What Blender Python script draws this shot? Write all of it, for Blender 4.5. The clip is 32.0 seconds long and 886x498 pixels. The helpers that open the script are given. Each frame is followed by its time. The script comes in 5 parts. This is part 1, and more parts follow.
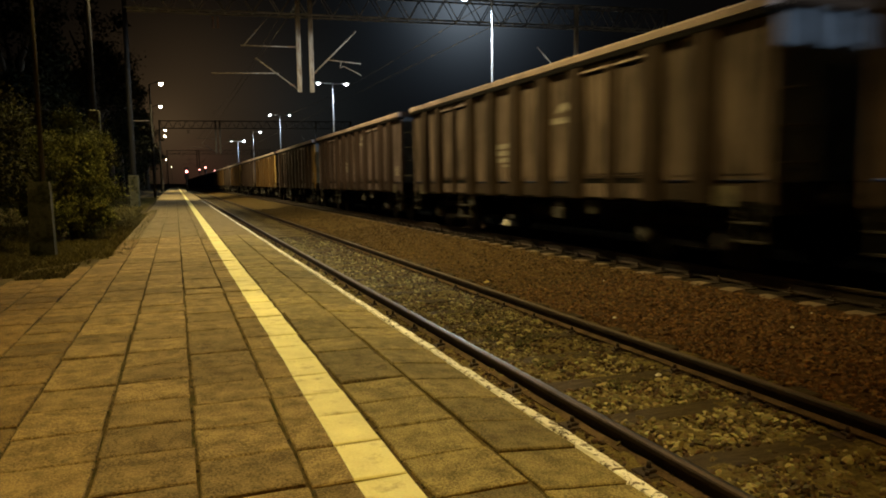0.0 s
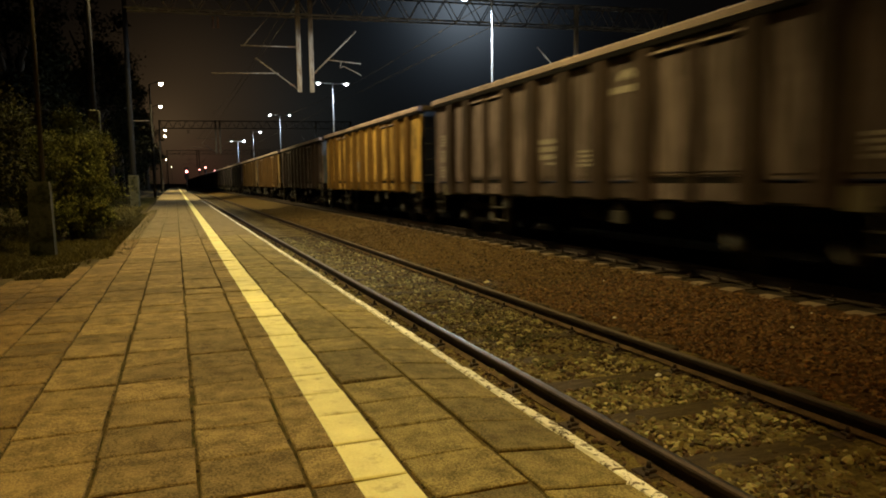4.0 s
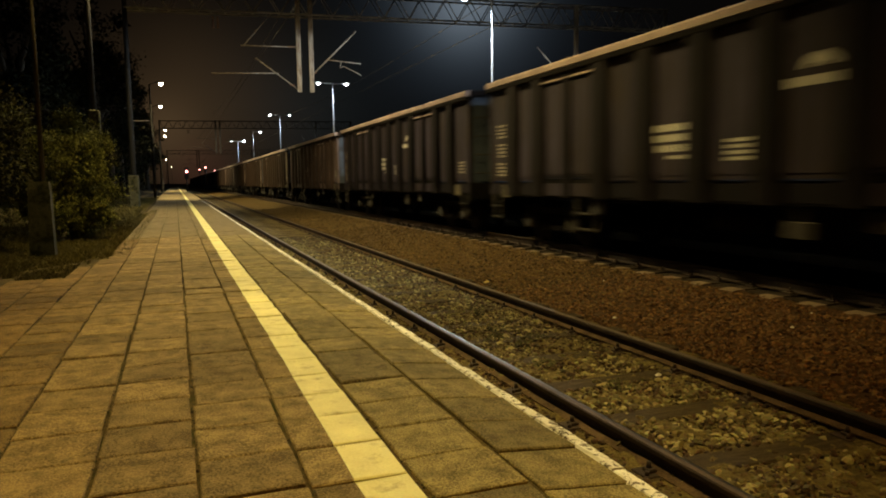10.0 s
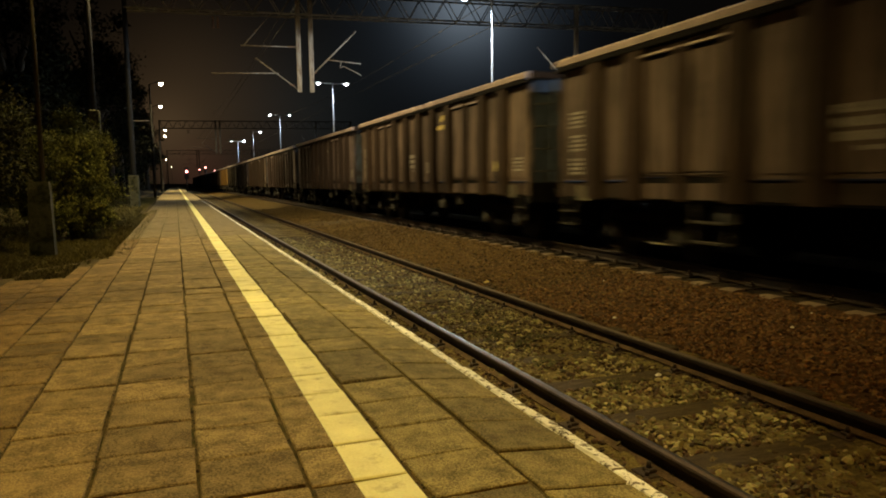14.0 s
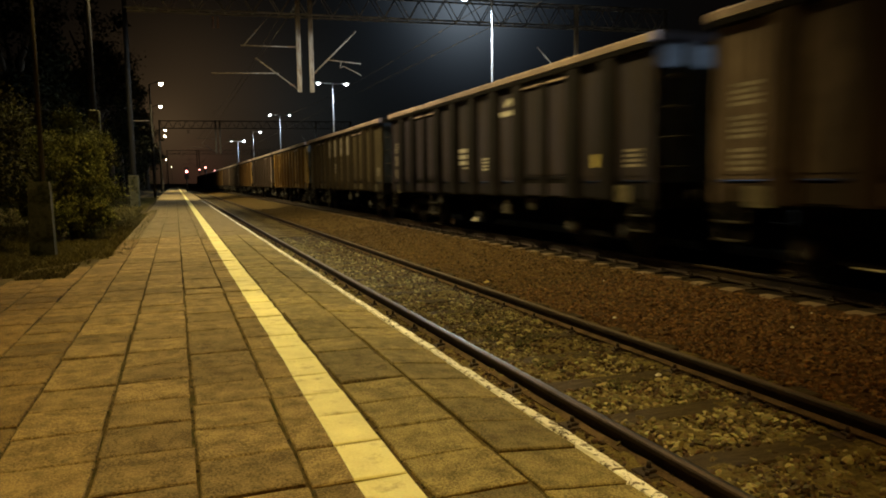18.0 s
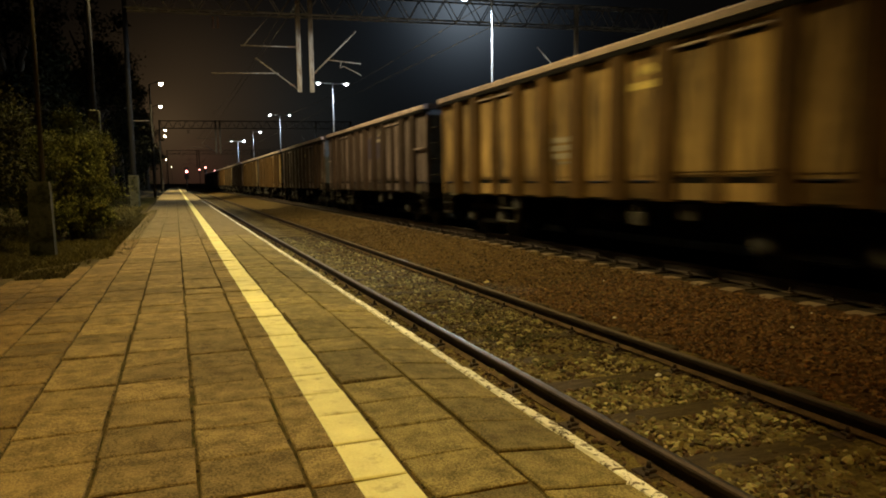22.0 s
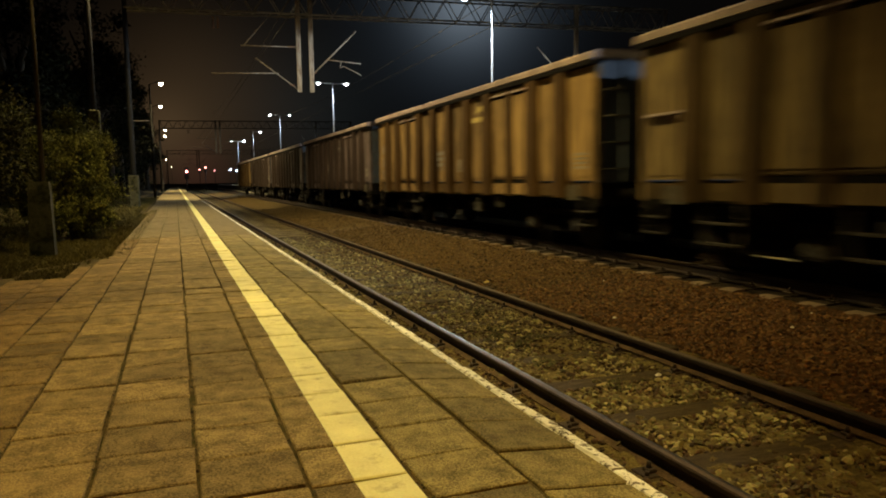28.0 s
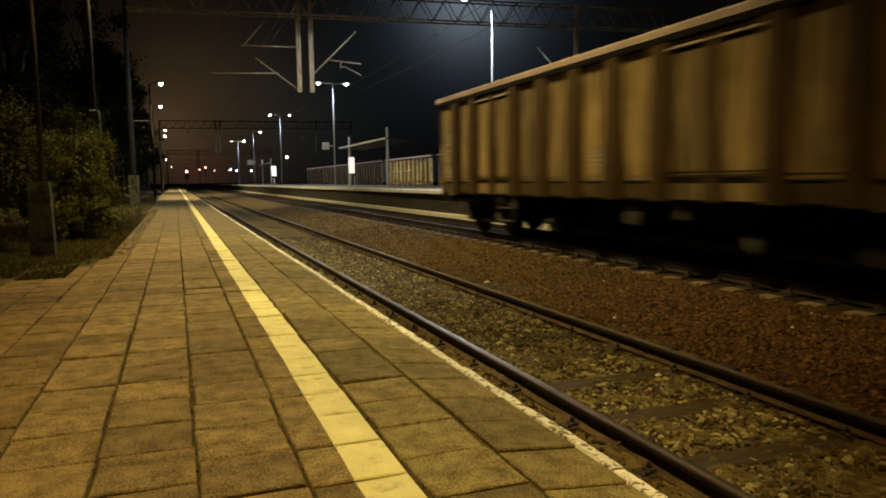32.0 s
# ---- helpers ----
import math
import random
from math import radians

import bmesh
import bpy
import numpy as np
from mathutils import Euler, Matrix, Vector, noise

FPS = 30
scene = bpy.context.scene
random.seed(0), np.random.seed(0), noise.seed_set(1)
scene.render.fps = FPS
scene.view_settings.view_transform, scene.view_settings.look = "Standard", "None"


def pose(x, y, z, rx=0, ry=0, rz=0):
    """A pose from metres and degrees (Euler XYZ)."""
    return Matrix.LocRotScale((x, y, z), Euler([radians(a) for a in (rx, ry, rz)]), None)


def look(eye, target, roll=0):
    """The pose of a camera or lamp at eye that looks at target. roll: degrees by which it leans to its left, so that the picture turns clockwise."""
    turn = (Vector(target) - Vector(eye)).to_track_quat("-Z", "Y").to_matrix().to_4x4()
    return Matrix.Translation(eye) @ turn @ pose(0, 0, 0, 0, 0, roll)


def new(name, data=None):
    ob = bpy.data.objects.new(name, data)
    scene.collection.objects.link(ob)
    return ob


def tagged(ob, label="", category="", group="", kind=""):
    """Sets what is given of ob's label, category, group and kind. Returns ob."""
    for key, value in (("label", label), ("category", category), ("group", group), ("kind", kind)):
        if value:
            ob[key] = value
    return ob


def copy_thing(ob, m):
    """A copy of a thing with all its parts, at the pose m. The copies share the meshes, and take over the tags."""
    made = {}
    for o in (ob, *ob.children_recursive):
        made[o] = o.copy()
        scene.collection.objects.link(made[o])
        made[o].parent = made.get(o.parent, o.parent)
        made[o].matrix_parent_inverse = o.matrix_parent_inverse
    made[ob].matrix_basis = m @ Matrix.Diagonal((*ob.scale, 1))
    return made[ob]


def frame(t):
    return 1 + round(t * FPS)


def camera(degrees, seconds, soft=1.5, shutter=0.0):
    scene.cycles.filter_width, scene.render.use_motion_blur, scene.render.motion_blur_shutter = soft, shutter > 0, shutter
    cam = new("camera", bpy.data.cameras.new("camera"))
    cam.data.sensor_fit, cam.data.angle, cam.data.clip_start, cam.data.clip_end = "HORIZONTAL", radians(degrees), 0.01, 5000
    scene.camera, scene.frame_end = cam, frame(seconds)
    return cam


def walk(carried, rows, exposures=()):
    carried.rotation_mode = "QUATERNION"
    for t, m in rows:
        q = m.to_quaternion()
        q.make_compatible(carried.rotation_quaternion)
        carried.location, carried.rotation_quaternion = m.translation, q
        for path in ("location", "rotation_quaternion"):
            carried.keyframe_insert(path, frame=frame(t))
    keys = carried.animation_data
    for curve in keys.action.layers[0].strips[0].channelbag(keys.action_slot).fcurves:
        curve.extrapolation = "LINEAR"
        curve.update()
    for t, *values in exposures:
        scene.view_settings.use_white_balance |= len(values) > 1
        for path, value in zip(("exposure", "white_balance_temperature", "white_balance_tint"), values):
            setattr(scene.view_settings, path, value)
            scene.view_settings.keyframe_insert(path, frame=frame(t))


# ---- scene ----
# Metres. x across the tracks, y along them, z = 0 at the head of the near rails.
EYE = Vector((0.0, 0.0, 1.5477))
YAW, PITCH = 0.3517, 0.09586
cam = camera(63.0, 32.0, soft=1.9, shutter=0.7)
AHEAD = Vector((math.sin(YAW) * math.cos(PITCH), math.cos(YAW) * math.cos(PITCH), -math.sin(PITCH)))
walk(cam, [(0.0, look(EYE, EYE + AHEAD, -0.837)), (32.0, look(EYE, EYE + AHEAD, -0.837))])

PLAT = 0.5212         # top of the near platform
EDGE = 1.494          # its edge
DROP = 0.030          # by which the edge has sunk
TRACK_1 = 3.2795       # axis of the near track
TRACK_2 = 8.255       # axis of the train's track
RAIL_2 = 0.190        # height of its rail heads
PLAT_2 = 1.113        # top of the far platform
EDGE_2 = 9.85

# ---- night sky and lamps ----
world = bpy.data.worlds.new("night")
scene.world = world
world.use_nodes = True
wn = world.node_tree.nodes
wl = world.node_tree.links
sky_way = wn.new("ShaderNodeTexCoord")


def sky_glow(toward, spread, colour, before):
    """Paints the mist's lamp glow into the sky: wide and soft, around one direction."""
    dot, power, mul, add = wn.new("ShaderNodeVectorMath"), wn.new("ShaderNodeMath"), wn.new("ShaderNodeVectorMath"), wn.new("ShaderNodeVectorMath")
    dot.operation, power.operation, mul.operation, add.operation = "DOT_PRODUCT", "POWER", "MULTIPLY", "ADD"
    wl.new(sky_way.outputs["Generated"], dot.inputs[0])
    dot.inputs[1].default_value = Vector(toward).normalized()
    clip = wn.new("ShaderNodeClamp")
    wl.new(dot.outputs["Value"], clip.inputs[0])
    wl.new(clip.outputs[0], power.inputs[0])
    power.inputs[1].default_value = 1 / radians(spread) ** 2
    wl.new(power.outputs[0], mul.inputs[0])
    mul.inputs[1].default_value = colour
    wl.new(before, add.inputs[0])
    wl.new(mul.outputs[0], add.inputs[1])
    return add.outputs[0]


mist = wn.new("ShaderNodeTexNoise")
mist.inputs["Scale"].default_value, mist.inputs["Detail"].default_value = 5, 3
wl.new(sky_way.outputs["Generated"], mist.inputs["Vector"])
tone = wn.new("ShaderNodeMix")
tone.data_type = "RGBA"
tone.inputs[6].default_value, tone.inputs[7].default_value = (0.0008, 0.0006, 0.0005, 1), (0.0026, 0.0020, 0.0015, 1)
wl.new(mist.outputs["Fac"], tone.inputs[0])
sky = tone.outputs[2]
# halos of the white, sodium and red lamps, painted into the sky colour
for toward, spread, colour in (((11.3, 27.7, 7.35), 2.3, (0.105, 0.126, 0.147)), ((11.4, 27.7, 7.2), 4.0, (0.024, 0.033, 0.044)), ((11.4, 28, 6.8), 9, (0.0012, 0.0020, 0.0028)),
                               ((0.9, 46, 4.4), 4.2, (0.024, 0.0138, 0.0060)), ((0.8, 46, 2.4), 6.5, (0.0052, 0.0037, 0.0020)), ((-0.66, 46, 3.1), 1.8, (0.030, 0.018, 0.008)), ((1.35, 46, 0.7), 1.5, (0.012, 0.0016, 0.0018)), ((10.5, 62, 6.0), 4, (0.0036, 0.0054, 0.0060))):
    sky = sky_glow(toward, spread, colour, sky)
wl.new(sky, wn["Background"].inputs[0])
wn["Background"].inputs[1].default_value = 1.0
scene.view_settings.exposure = 0.0

SODIUM = (1.0, 0.745, 0.245)
PALE_SODIUM = (1.0, 0.78, 0.36)
AMBER = (1.0, 0.44, 0.05)
LED = (0.74, 0.88, 1.0)


def lamp(name, kind, place, colour, watts, size=0.2, target=None, cone=150, blend=0.7):
    data = bpy.data.lights.new(name, kind)
    data.color, data.energy = colour, watts
    data.shadow_soft_size = size
    if kind == "SPOT":
        data.spot_size, data.spot_blend = radians(cone), blend
    ob = new(name, data)
    ob.matrix_world = look(place, target or (place[0], place[1] + 0.001, 0))
    return ob


# sodium lanterns of the near platform: x, y, height of the lantern, power, cone
# the first three stand unseen, added to brighten the platform's near end
SODIUM_LAMPS = [(0.2, -6.816, 12.22, 1900, 112), (0.3, 2.6, 12.22, 4000, 35), (0.3, 10.7, 12.22, 4250, 76), (-0.2, 23.79, 12.22, 7200, 136),
                (-0.63, 54.488, 8.47, 4600, 136), (-0.92, 69.784, 8.42, 3600, 136), (-0.95, 100.422, 8.42, 5200, 136), (-1.12, 113.539, 8.42, 3600, 136)]
for x, y, z, watts, cone in SODIUM_LAMPS:
    aim = 6.0 if y > 30 else 3.3 if y > 20 else 3.0 if y > 5 else 0.2 if y > 0 else 5.5
    ahead = 0.8 if 5 < y < 20 else 1.5 if 0 < y < 5 else 0.1
    lamp("sodium_light", "SPOT", (x, y, z - 0.22), AMBER if y < 0 else PALE_SODIUM if y > 20 else SODIUM, watts, 0.12, (x + aim, y + ahead, 0), cone)
# white lanterns of the far platform: x, y of the mast
# the first mast is unseen, its narrow beam added to light the wagon ends
LED_MASTS = [(12.0, -7.939, 10.64, (-1,)), (12.45, 27.712, 8.8, (-1,)), (13.02, 62.316, 9.85, (-1, 1)), (12.6, 92.811, 9.85, (-1, 1)), (12.45, 124.423, 9.85, (1,)), (12.27, 153.626, 9.85, (-1, 1))]
for x, y, top, sides in LED_MASTS:
    for s in sides:
        lamp("white_light", "SPOT", (x + s * 1.2, y, top - 0.30), LED, (7000 if y < 10 else 2000) / len(sides), 0.12, (8.6, 8.0, 3.7) if y < 10 else (x + s * 1.6, y, 0), 34 if y < 10 else 176, 0.5 if y < 10 else 0.12)

# ---- materials ----


def material(name):
    m = bpy.data.materials.new(name)
    m.use_nodes = True
    return m, m.node_tree.nodes, m.node_tree.links, m.node_tree.nodes["Principled BSDF"]


def surface(name, dark, light, scale=8.0, fine=60.0, rough=0.8, bump=0.3, metal=0.0, stain=None, stain_scale=1.5,
            stain_cut=(0.5, 0.68), tint=False, stretch=(1, 1, 1), varied=0.0, bump_distance=0.01, grain=0.6, gloss=0.5):
    """Two-scale procedural surface: broad mottling, fine grain, stains with their own shape, relief."""
    m, n, l, out = material(name)
    tc = n.new("ShaderNodeTexCoord")
    info = n.new("ShaderNodeObjectInfo")
    mp = n.new("ShaderNodeMapping")
    mp.inputs["Scale"].default_value = stretch
    shift = n.new("ShaderNodeVectorMath")
    shift.operation = "MULTIPLY_ADD"
    l.new(info.outputs["Random"], shift.inputs[0])
    shift.inputs[1].default_value = (37.0, 53.0, 71.0)
    l.new(tc.outputs["Object"], shift.inputs[2])
    l.new(shift.outputs[0], mp.inputs["Vector"])
    broad = n.new("ShaderNodeTexNoise")
    broad.inputs["Scale"].default_value, broad.inputs["Detail"].default_value = scale, 5
    specks = n.new("ShaderNodeTexNoise")
    specks.inputs["Scale"].default_value, specks.inputs["Detail"].default_value = fine, 4
    l.new(mp.outputs[0], broad.inputs["Vector"])
    l.new(mp.outputs[0], specks.inputs["Vector"])
    blend = n.new("ShaderNodeMath")
    blend.operation = "MULTIPLY_ADD"
    l.new(specks.outputs["Fac"], blend.inputs[0])
    blend.inputs[1].default_value = grain
    l.new(broad.outputs["Fac"], blend.inputs[2])
    ramp = n.new("ShaderNodeMapRange")
    ramp.inputs["From Min"].default_value, ramp.inputs["From Max"].default_value = 0.25 + 0.5 * grain, 0.75 + 0.5 * grain
    l.new(blend.outputs[0], ramp.inputs["Value"])
    mix = n.new("ShaderNodeMix")
    mix.data_type = "RGBA"
    mix.inputs[6].default_value, mix.inputs[7].default_value = (*dark, 1), (*light, 1)
    l.new(ramp.outputs[0], mix.inputs[0])
    colour = mix.outputs[2]
    if tint:
        mul = n.new("ShaderNodeMix")
        mul.data_type, mul.blend_type = "RGBA", "MULTIPLY"
        mul.inputs[0].default_value = 1.0
        l.new(colour, mul.inputs[6])
        l.new(info.outputs["Color"], mul.inputs[7])
        colour = mul.outputs[2]
    if varied:
        hsv = n.new("ShaderNodeHueSaturation")
        var = n.new("ShaderNodeMapRange")
        var.inputs["To Min"].default_value, var.inputs["To Max"].default_value = 1 - varied, 1 + varied
        l.new(info.outputs["Random"], var.inputs["Value"])
        l.new(var.outputs[0], hsv.inputs["Value"])
        l.new(colour, hsv.inputs["Color"])
        colour = hsv.outputs[0]
    if stain:
        spots = n.new("ShaderNodeTexNoise")
        spots.inputs["Scale"].default_value, spots.inputs["Detail"].default_value = stain_scale, 8
        spots.inputs["Roughness"].default_value = 0.65
        l.new(mp.outputs[0], spots.inputs["Vector"])
        cut = n.new("ShaderNodeMapRange")
        cut.inputs["From Min"].default_value, cut.inputs["From Max"].default_value = stain_cut
        l.new(spots.outputs["Fac"], cut.inputs["Value"])
        over = n.new("ShaderNodeMix")
        over.data_type = "RGBA"
        over.inputs[7].default_value = (*stain, 1)
        l.new(cut.outputs[0], over.inputs[0])
        l.new(colour, over.inputs[6])
        colour = over.outputs[2]
    l.new(colour, out.inputs["Base Color"])
    out.inputs["Roughness"].default_value, out.inputs["Metallic"].default_value = rough, metal
    out.inputs["Specular IOR Level"].default_value = gloss
    if bump:
        b = n.new("ShaderNodeBump")
        b.inputs["Strength"].default_value, b.inputs["Distance"].default_value = bump, bump_distance
        l.new(specks.outputs["Fac"], b.inputs["Height"])
        l.new(b.outputs[0], out.inputs["Normal"])
    return m


def glow(name, colour, strength):
    m, n, l, out = material(name)
    out.inputs["Base Color"].default_value = (*colour, 1)
    out.inputs["Emission Color"].default_value, out.inputs["Emission Strength"].default_value = (*colour, 1), strength
    return m


def leafy(name, dark, light):
    m, n, l, out = material(name)
    geo = n.new("ShaderNodeNewGeometry")
    mix = n.new("ShaderNodeMix")
    mix.data_type = "RGBA"
    mix.inputs[6].default_value, mix.inputs[7].default_value = (*dark, 1), (*light, 1)
    l.new(geo.outputs["Random Per Island"], mix.inputs[0])
    l.new(mix.outputs[2], out.inputs["Base Color"])
    out.inputs["Roughness"].default_value = 0.9
    out.inputs["Specular IOR Level"].default_value = 0.15
    return m


def stony(name, tones, rough=0.9):
    """Loose stones, each with a tone of its own."""
    m, n, l, out = material(name)
    geo = n.new("ShaderNodeNewGeometry")
    ramp = n.new("ShaderNodeValToRGB")
    ramp.color_ramp.elements[0].color = (*tones[0], 1)
    ramp.color_ramp.elements[1].color = (*tones[-1], 1)
    for i, c in enumerate(tones[1:-1]):
        e = ramp.color_ramp.elements.new((i + 1) / (len(tones) - 1))
        e.color = (*c, 1)
    l.new(geo.outputs["Random Per Island"], ramp.inputs[0])
    tc = n.new("ShaderNodeTexCoord")
    noi = n.new("ShaderNodeTexNoise")
    noi.inputs["Scale"].default_value = 45
    l.new(tc.outputs["Object"], noi.inputs["Vector"])
    mul = n.new("ShaderNodeMix")
    mul.data_type, mul.blend_type = "RGBA", "MULTIPLY"
    mul.inputs[0].default_value = 0.6
    l.new(ramp.outputs[0], mul.inputs[6])
    l.new(noi.outputs["Color"], mul.inputs[7])
    l.new(mul.outputs[2], out.inputs["Base Color"])
    out.inputs["Roughness"].default_value = rough
    return m


SLAB = surface("worn_concrete_slab", (0.122, 0.092, 0.044), (0.36, 0.279, 0.139), 9, 120, 0.85, 1.0, stain=(0.090, 0.072, 0.033),
               stain_scale=15.0, stain_cut=(0.52, 0.80), tint=True, varied=0.25, bump_distance=0.008, grain=1.8, gloss=0.2)
YELLOW = surface("worn_yellow_paint", (0.72, 0.66, 0.27), (0.90, 0.84, 0.38), 8, 90, 0.6, 0.35, stain=(0.42, 0.35, 0.11),
                 stain_scale=9.0, stain_cut=(0.54, 0.72), varied=0.06, bump_distance=0.005)
WHITE = surface("chipped_white_paint", (0.74, 0.71, 0.60), (0.92, 0.90, 0.84), 7, 70, 0.7, 0.4, stain=(0.13, 0.105, 0.06),
                stain_scale=26.0, stain_cut=(0.53, 0.59), varied=0.15)
SOIL = surface("dark_soil_in_joints", (0.012, 0.010, 0.007), (0.04, 0.033, 0.02), 12, 80, 0.95, 0.6, gloss=0.05)
CONCRETE = surface("weathered_concrete", (0.22, 0.20, 0.17), (0.38, 0.35, 0.30), 3, 40, 0.85, 0.4, stain=(0.12, 0.10, 0.08),
                   stain_scale=1.2)
MOSSY = surface("mossy_dark_concrete", (0.05, 0.048, 0.027), (0.14, 0.13, 0.075), 5, 40, 0.9, 0.7, stain=(0.02, 0.022, 0.009), stain_scale=5, stain_cut=(0.45, 0.62), gloss=0.15)
DARK_WALL = surface("dark_concrete_wall", (0.014, 0.012, 0.010), (0.035, 0.03, 0.024), 2, 30, 0.9, 0.4)
PALE_WALL = surface("pale_concrete_plinth", (0.55, 0.51, 0.38), (0.78, 0.73, 0.58), 3, 40, 0.85, 0.3)
SLEEPER_WOOD = surface("tarred_wood", (0.028, 0.021, 0.011), (0.085, 0.062, 0.03), 6, 50, 0.85, 0.6, stretch=(1, 6, 6), gloss=0.15)
SLEEPER_CONC = surface("pale_concrete_sleeper", (0.13, 0.09, 0.055), (0.25, 0.185, 0.12), 6, 60, 0.85, 0.3,
                       stain=(0.14, 0.08, 0.04), stain_scale=3)
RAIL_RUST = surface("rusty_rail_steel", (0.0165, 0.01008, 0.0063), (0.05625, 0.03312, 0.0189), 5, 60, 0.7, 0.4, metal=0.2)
RAIL_FOOT = surface("dusty_rail_foot", (0.04, 0.026, 0.015), (0.13, 0.088, 0.052), 7, 60, 0.9, 0.5, gloss=0.1)
RAIL_TOP = surface("polished_rail_head", (0.09, 0.085, 0.08), (0.18, 0.175, 0.17), 3, 40, 0.42, 0.05, metal=0.9)
RAIL_DULL = surface("dull_rail_head", (0.06, 0.042, 0.028), (0.13, 0.095, 0.064), 3, 40, 0.6, 0.1, metal=0.1)
BALLAST_GREY = stony("fouled_grey_ballast", [(0.06552, 0.05111, 0.01892), (0.1893, 0.1517, 0.05786), (0.5242, 0.4569, 0.2003), (0.1092, 0.08363, 0.03116), (0.2475, 0.1982, 0.07789)])
BALLAST_BROWN = stony("fouled_brown_ballast", [(0.0312, 0.01625, 0.005984), (0.0832, 0.04514, 0.01646), (0.1612, 0.09479, 0.0374), (0.052, 0.02799, 0.01047), (0.104, 0.05778, 0.02244)])
JOINT_FILL = surface("soil_filled_joint", (0.040, 0.029, 0.012), (0.15, 0.110, 0.046), 10, 70, 0.95, 0.8, stain=(0.045, 0.05, 0.014), stain_scale=4, gloss=0.05)
JOINT_SOIL = stony("mossy_joint_soil", [(0.05, 0.040, 0.019), (0.12, 0.093, 0.042), (0.075, 0.068, 0.024), (0.15, 0.115, 0.052)])
BALLAST_RED = stony("rusty_brown_ballast", [(0.050, 0.0240, 0.0056), (0.134, 0.065, 0.0155), (0.29, 0.150, 0.040), (0.083, 0.040, 0.0090), (0.182, 0.089, 0.022)])
BALLAST_OLIVE = stony("olive_brown_ballast", [(0.050, 0.029, 0.0075), (0.135, 0.080, 0.022), (0.29, 0.180, 0.055), (0.085, 0.050, 0.013), (0.185, 0.112, 0.032)])
PALE_STONE = surface("pale_limestone", (0.5, 0.47, 0.4), (0.75, 0.71, 0.62), 20, 90, 0.9, 0.3)
OCHRE_STONE = surface("ochre_sandstone", (0.36, 0.26, 0.08), (0.55, 0.42, 0.15), 20, 90, 0.9, 0.3)
BED_GREY = surface("fouled_ballast_bed", (0.06053, 0.04555, 0.01697), (0.2151, 0.1693, 0.06337), 14, 50, 0.95, 1.0, bump_distance=0.03, gloss=0.1)
# the train's shadow, painted into the bed and sleepers below it
BED_SHADED = surface("train_shaded_ballast_bed", (0.012, 0.009, 0.007), (0.05, 0.036, 0.024), 14, 50, 0.9, 1.0, bump_distance=0.03, gloss=0.1)
SLEEPER_SHADED = surface("train_shaded_sleeper", (0.018, 0.014, 0.010), (0.06, 0.045, 0.03), 6, 60, 0.85, 0.3, gloss=0.1)
BED_RED = surface("rusty_ballast_bed", (0.028, 0.014, 0.005), (0.115, 0.060, 0.022), 14, 55, 0.95, 1.0, bump_distance=0.03, gloss=0.1)


def further_on(mat, dark, light, y0, y1):
    """The bed changes to another colour along the track, between y0 and y1."""
    n, l = mat.node_tree.nodes, mat.node_tree.links
    out = n["Principled BSDF"]
    first_colour = out.inputs["Base Color"].links[0].from_socket
    tc, split, noi = n.new("ShaderNodeTexCoord"), n.new("ShaderNodeSeparateXYZ"), n.new("ShaderNodeTexNoise")
    noi.inputs["Scale"].default_value, noi.inputs["Detail"].default_value = 11, 8
    l.new(tc.outputs["Object"], split.inputs[0])
    l.new(tc.outputs["Object"], noi.inputs["Vector"])
    other = n.new("ShaderNodeMix")
    other.data_type = "RGBA"
    other.inputs[6].default_value, other.inputs[7].default_value = (*dark, 1), (*light, 1)
    l.new(noi.outputs["Fac"], other.inputs[0])
    way = n.new("ShaderNodeMapRange")
    way.inputs["From Min"].default_value, way.inputs["From Max"].default_value = y0, y1
    l.new(split.outputs["Y"], way.inputs["Value"])
    mix = n.new("ShaderNodeMix")
    mix.data_type = "RGBA"
    l.new(way.outputs[0], mix.inputs[0])
    l.new(first_colour, mix.inputs[6])
    l.new(other.outputs[2], mix.inputs[7])
    l.new(mix.outputs[2], out.inputs["Base Color"])


further_on(BED_RED, (0.055, 0.038, 0.014), (0.24, 0.165, 0.064), 6, 26)
further_on(BED_GREY, (0.05, 0.04, 0.018), (0.24, 0.185, 0.085), 12, 36)
EARTH = surface("dark_earth", (0.03, 0.026, 0.015), (0.075, 0.062, 0.035), 2, 30, 0.95, 0.6, bump_distance=0.03, gloss=0.1)
VERGE = surface("mossy_soil", (0.04375, 0.035, 0.0132), (0.1562, 0.1175, 0.0456), 7, 60, 0.95, 0.8, bump_distance=0.02, gloss=0.1)
GRASS = leafy("verge_grass", (0.0455, 0.04125, 0.012), (0.182, 0.15, 0.048))
LEAVES = leafy("shrub_leaves", (0.04, 0.047, 0.012), (0.25, 0.25, 0.065))
WEED_LEAVES = leafy("weed_leaves", (0.05, 0.055, 0.025), (0.20, 0.20, 0.095))
# shrub leaves again, darkened for the shrubs that stand in shade
SHADED_LEAVES = leafy("shaded_shrub_leaves", (0.012, 0.014, 0.006), (0.07, 0.064, 0.022))
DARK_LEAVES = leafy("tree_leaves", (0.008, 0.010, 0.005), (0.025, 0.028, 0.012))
BARK = surface("dark_bark", (0.03, 0.024, 0.017), (0.08, 0.065, 0.045), 6, 40, 0.95, 0.8, stretch=(3, 3, 0.6))
POLE_WOOD = surface("grey_pole_timber", (0.05, 0.042, 0.028), (0.12, 0.10, 0.07), 4, 40, 0.9, 0.5, stretch=(4, 4, 0.3), gloss=0.15)
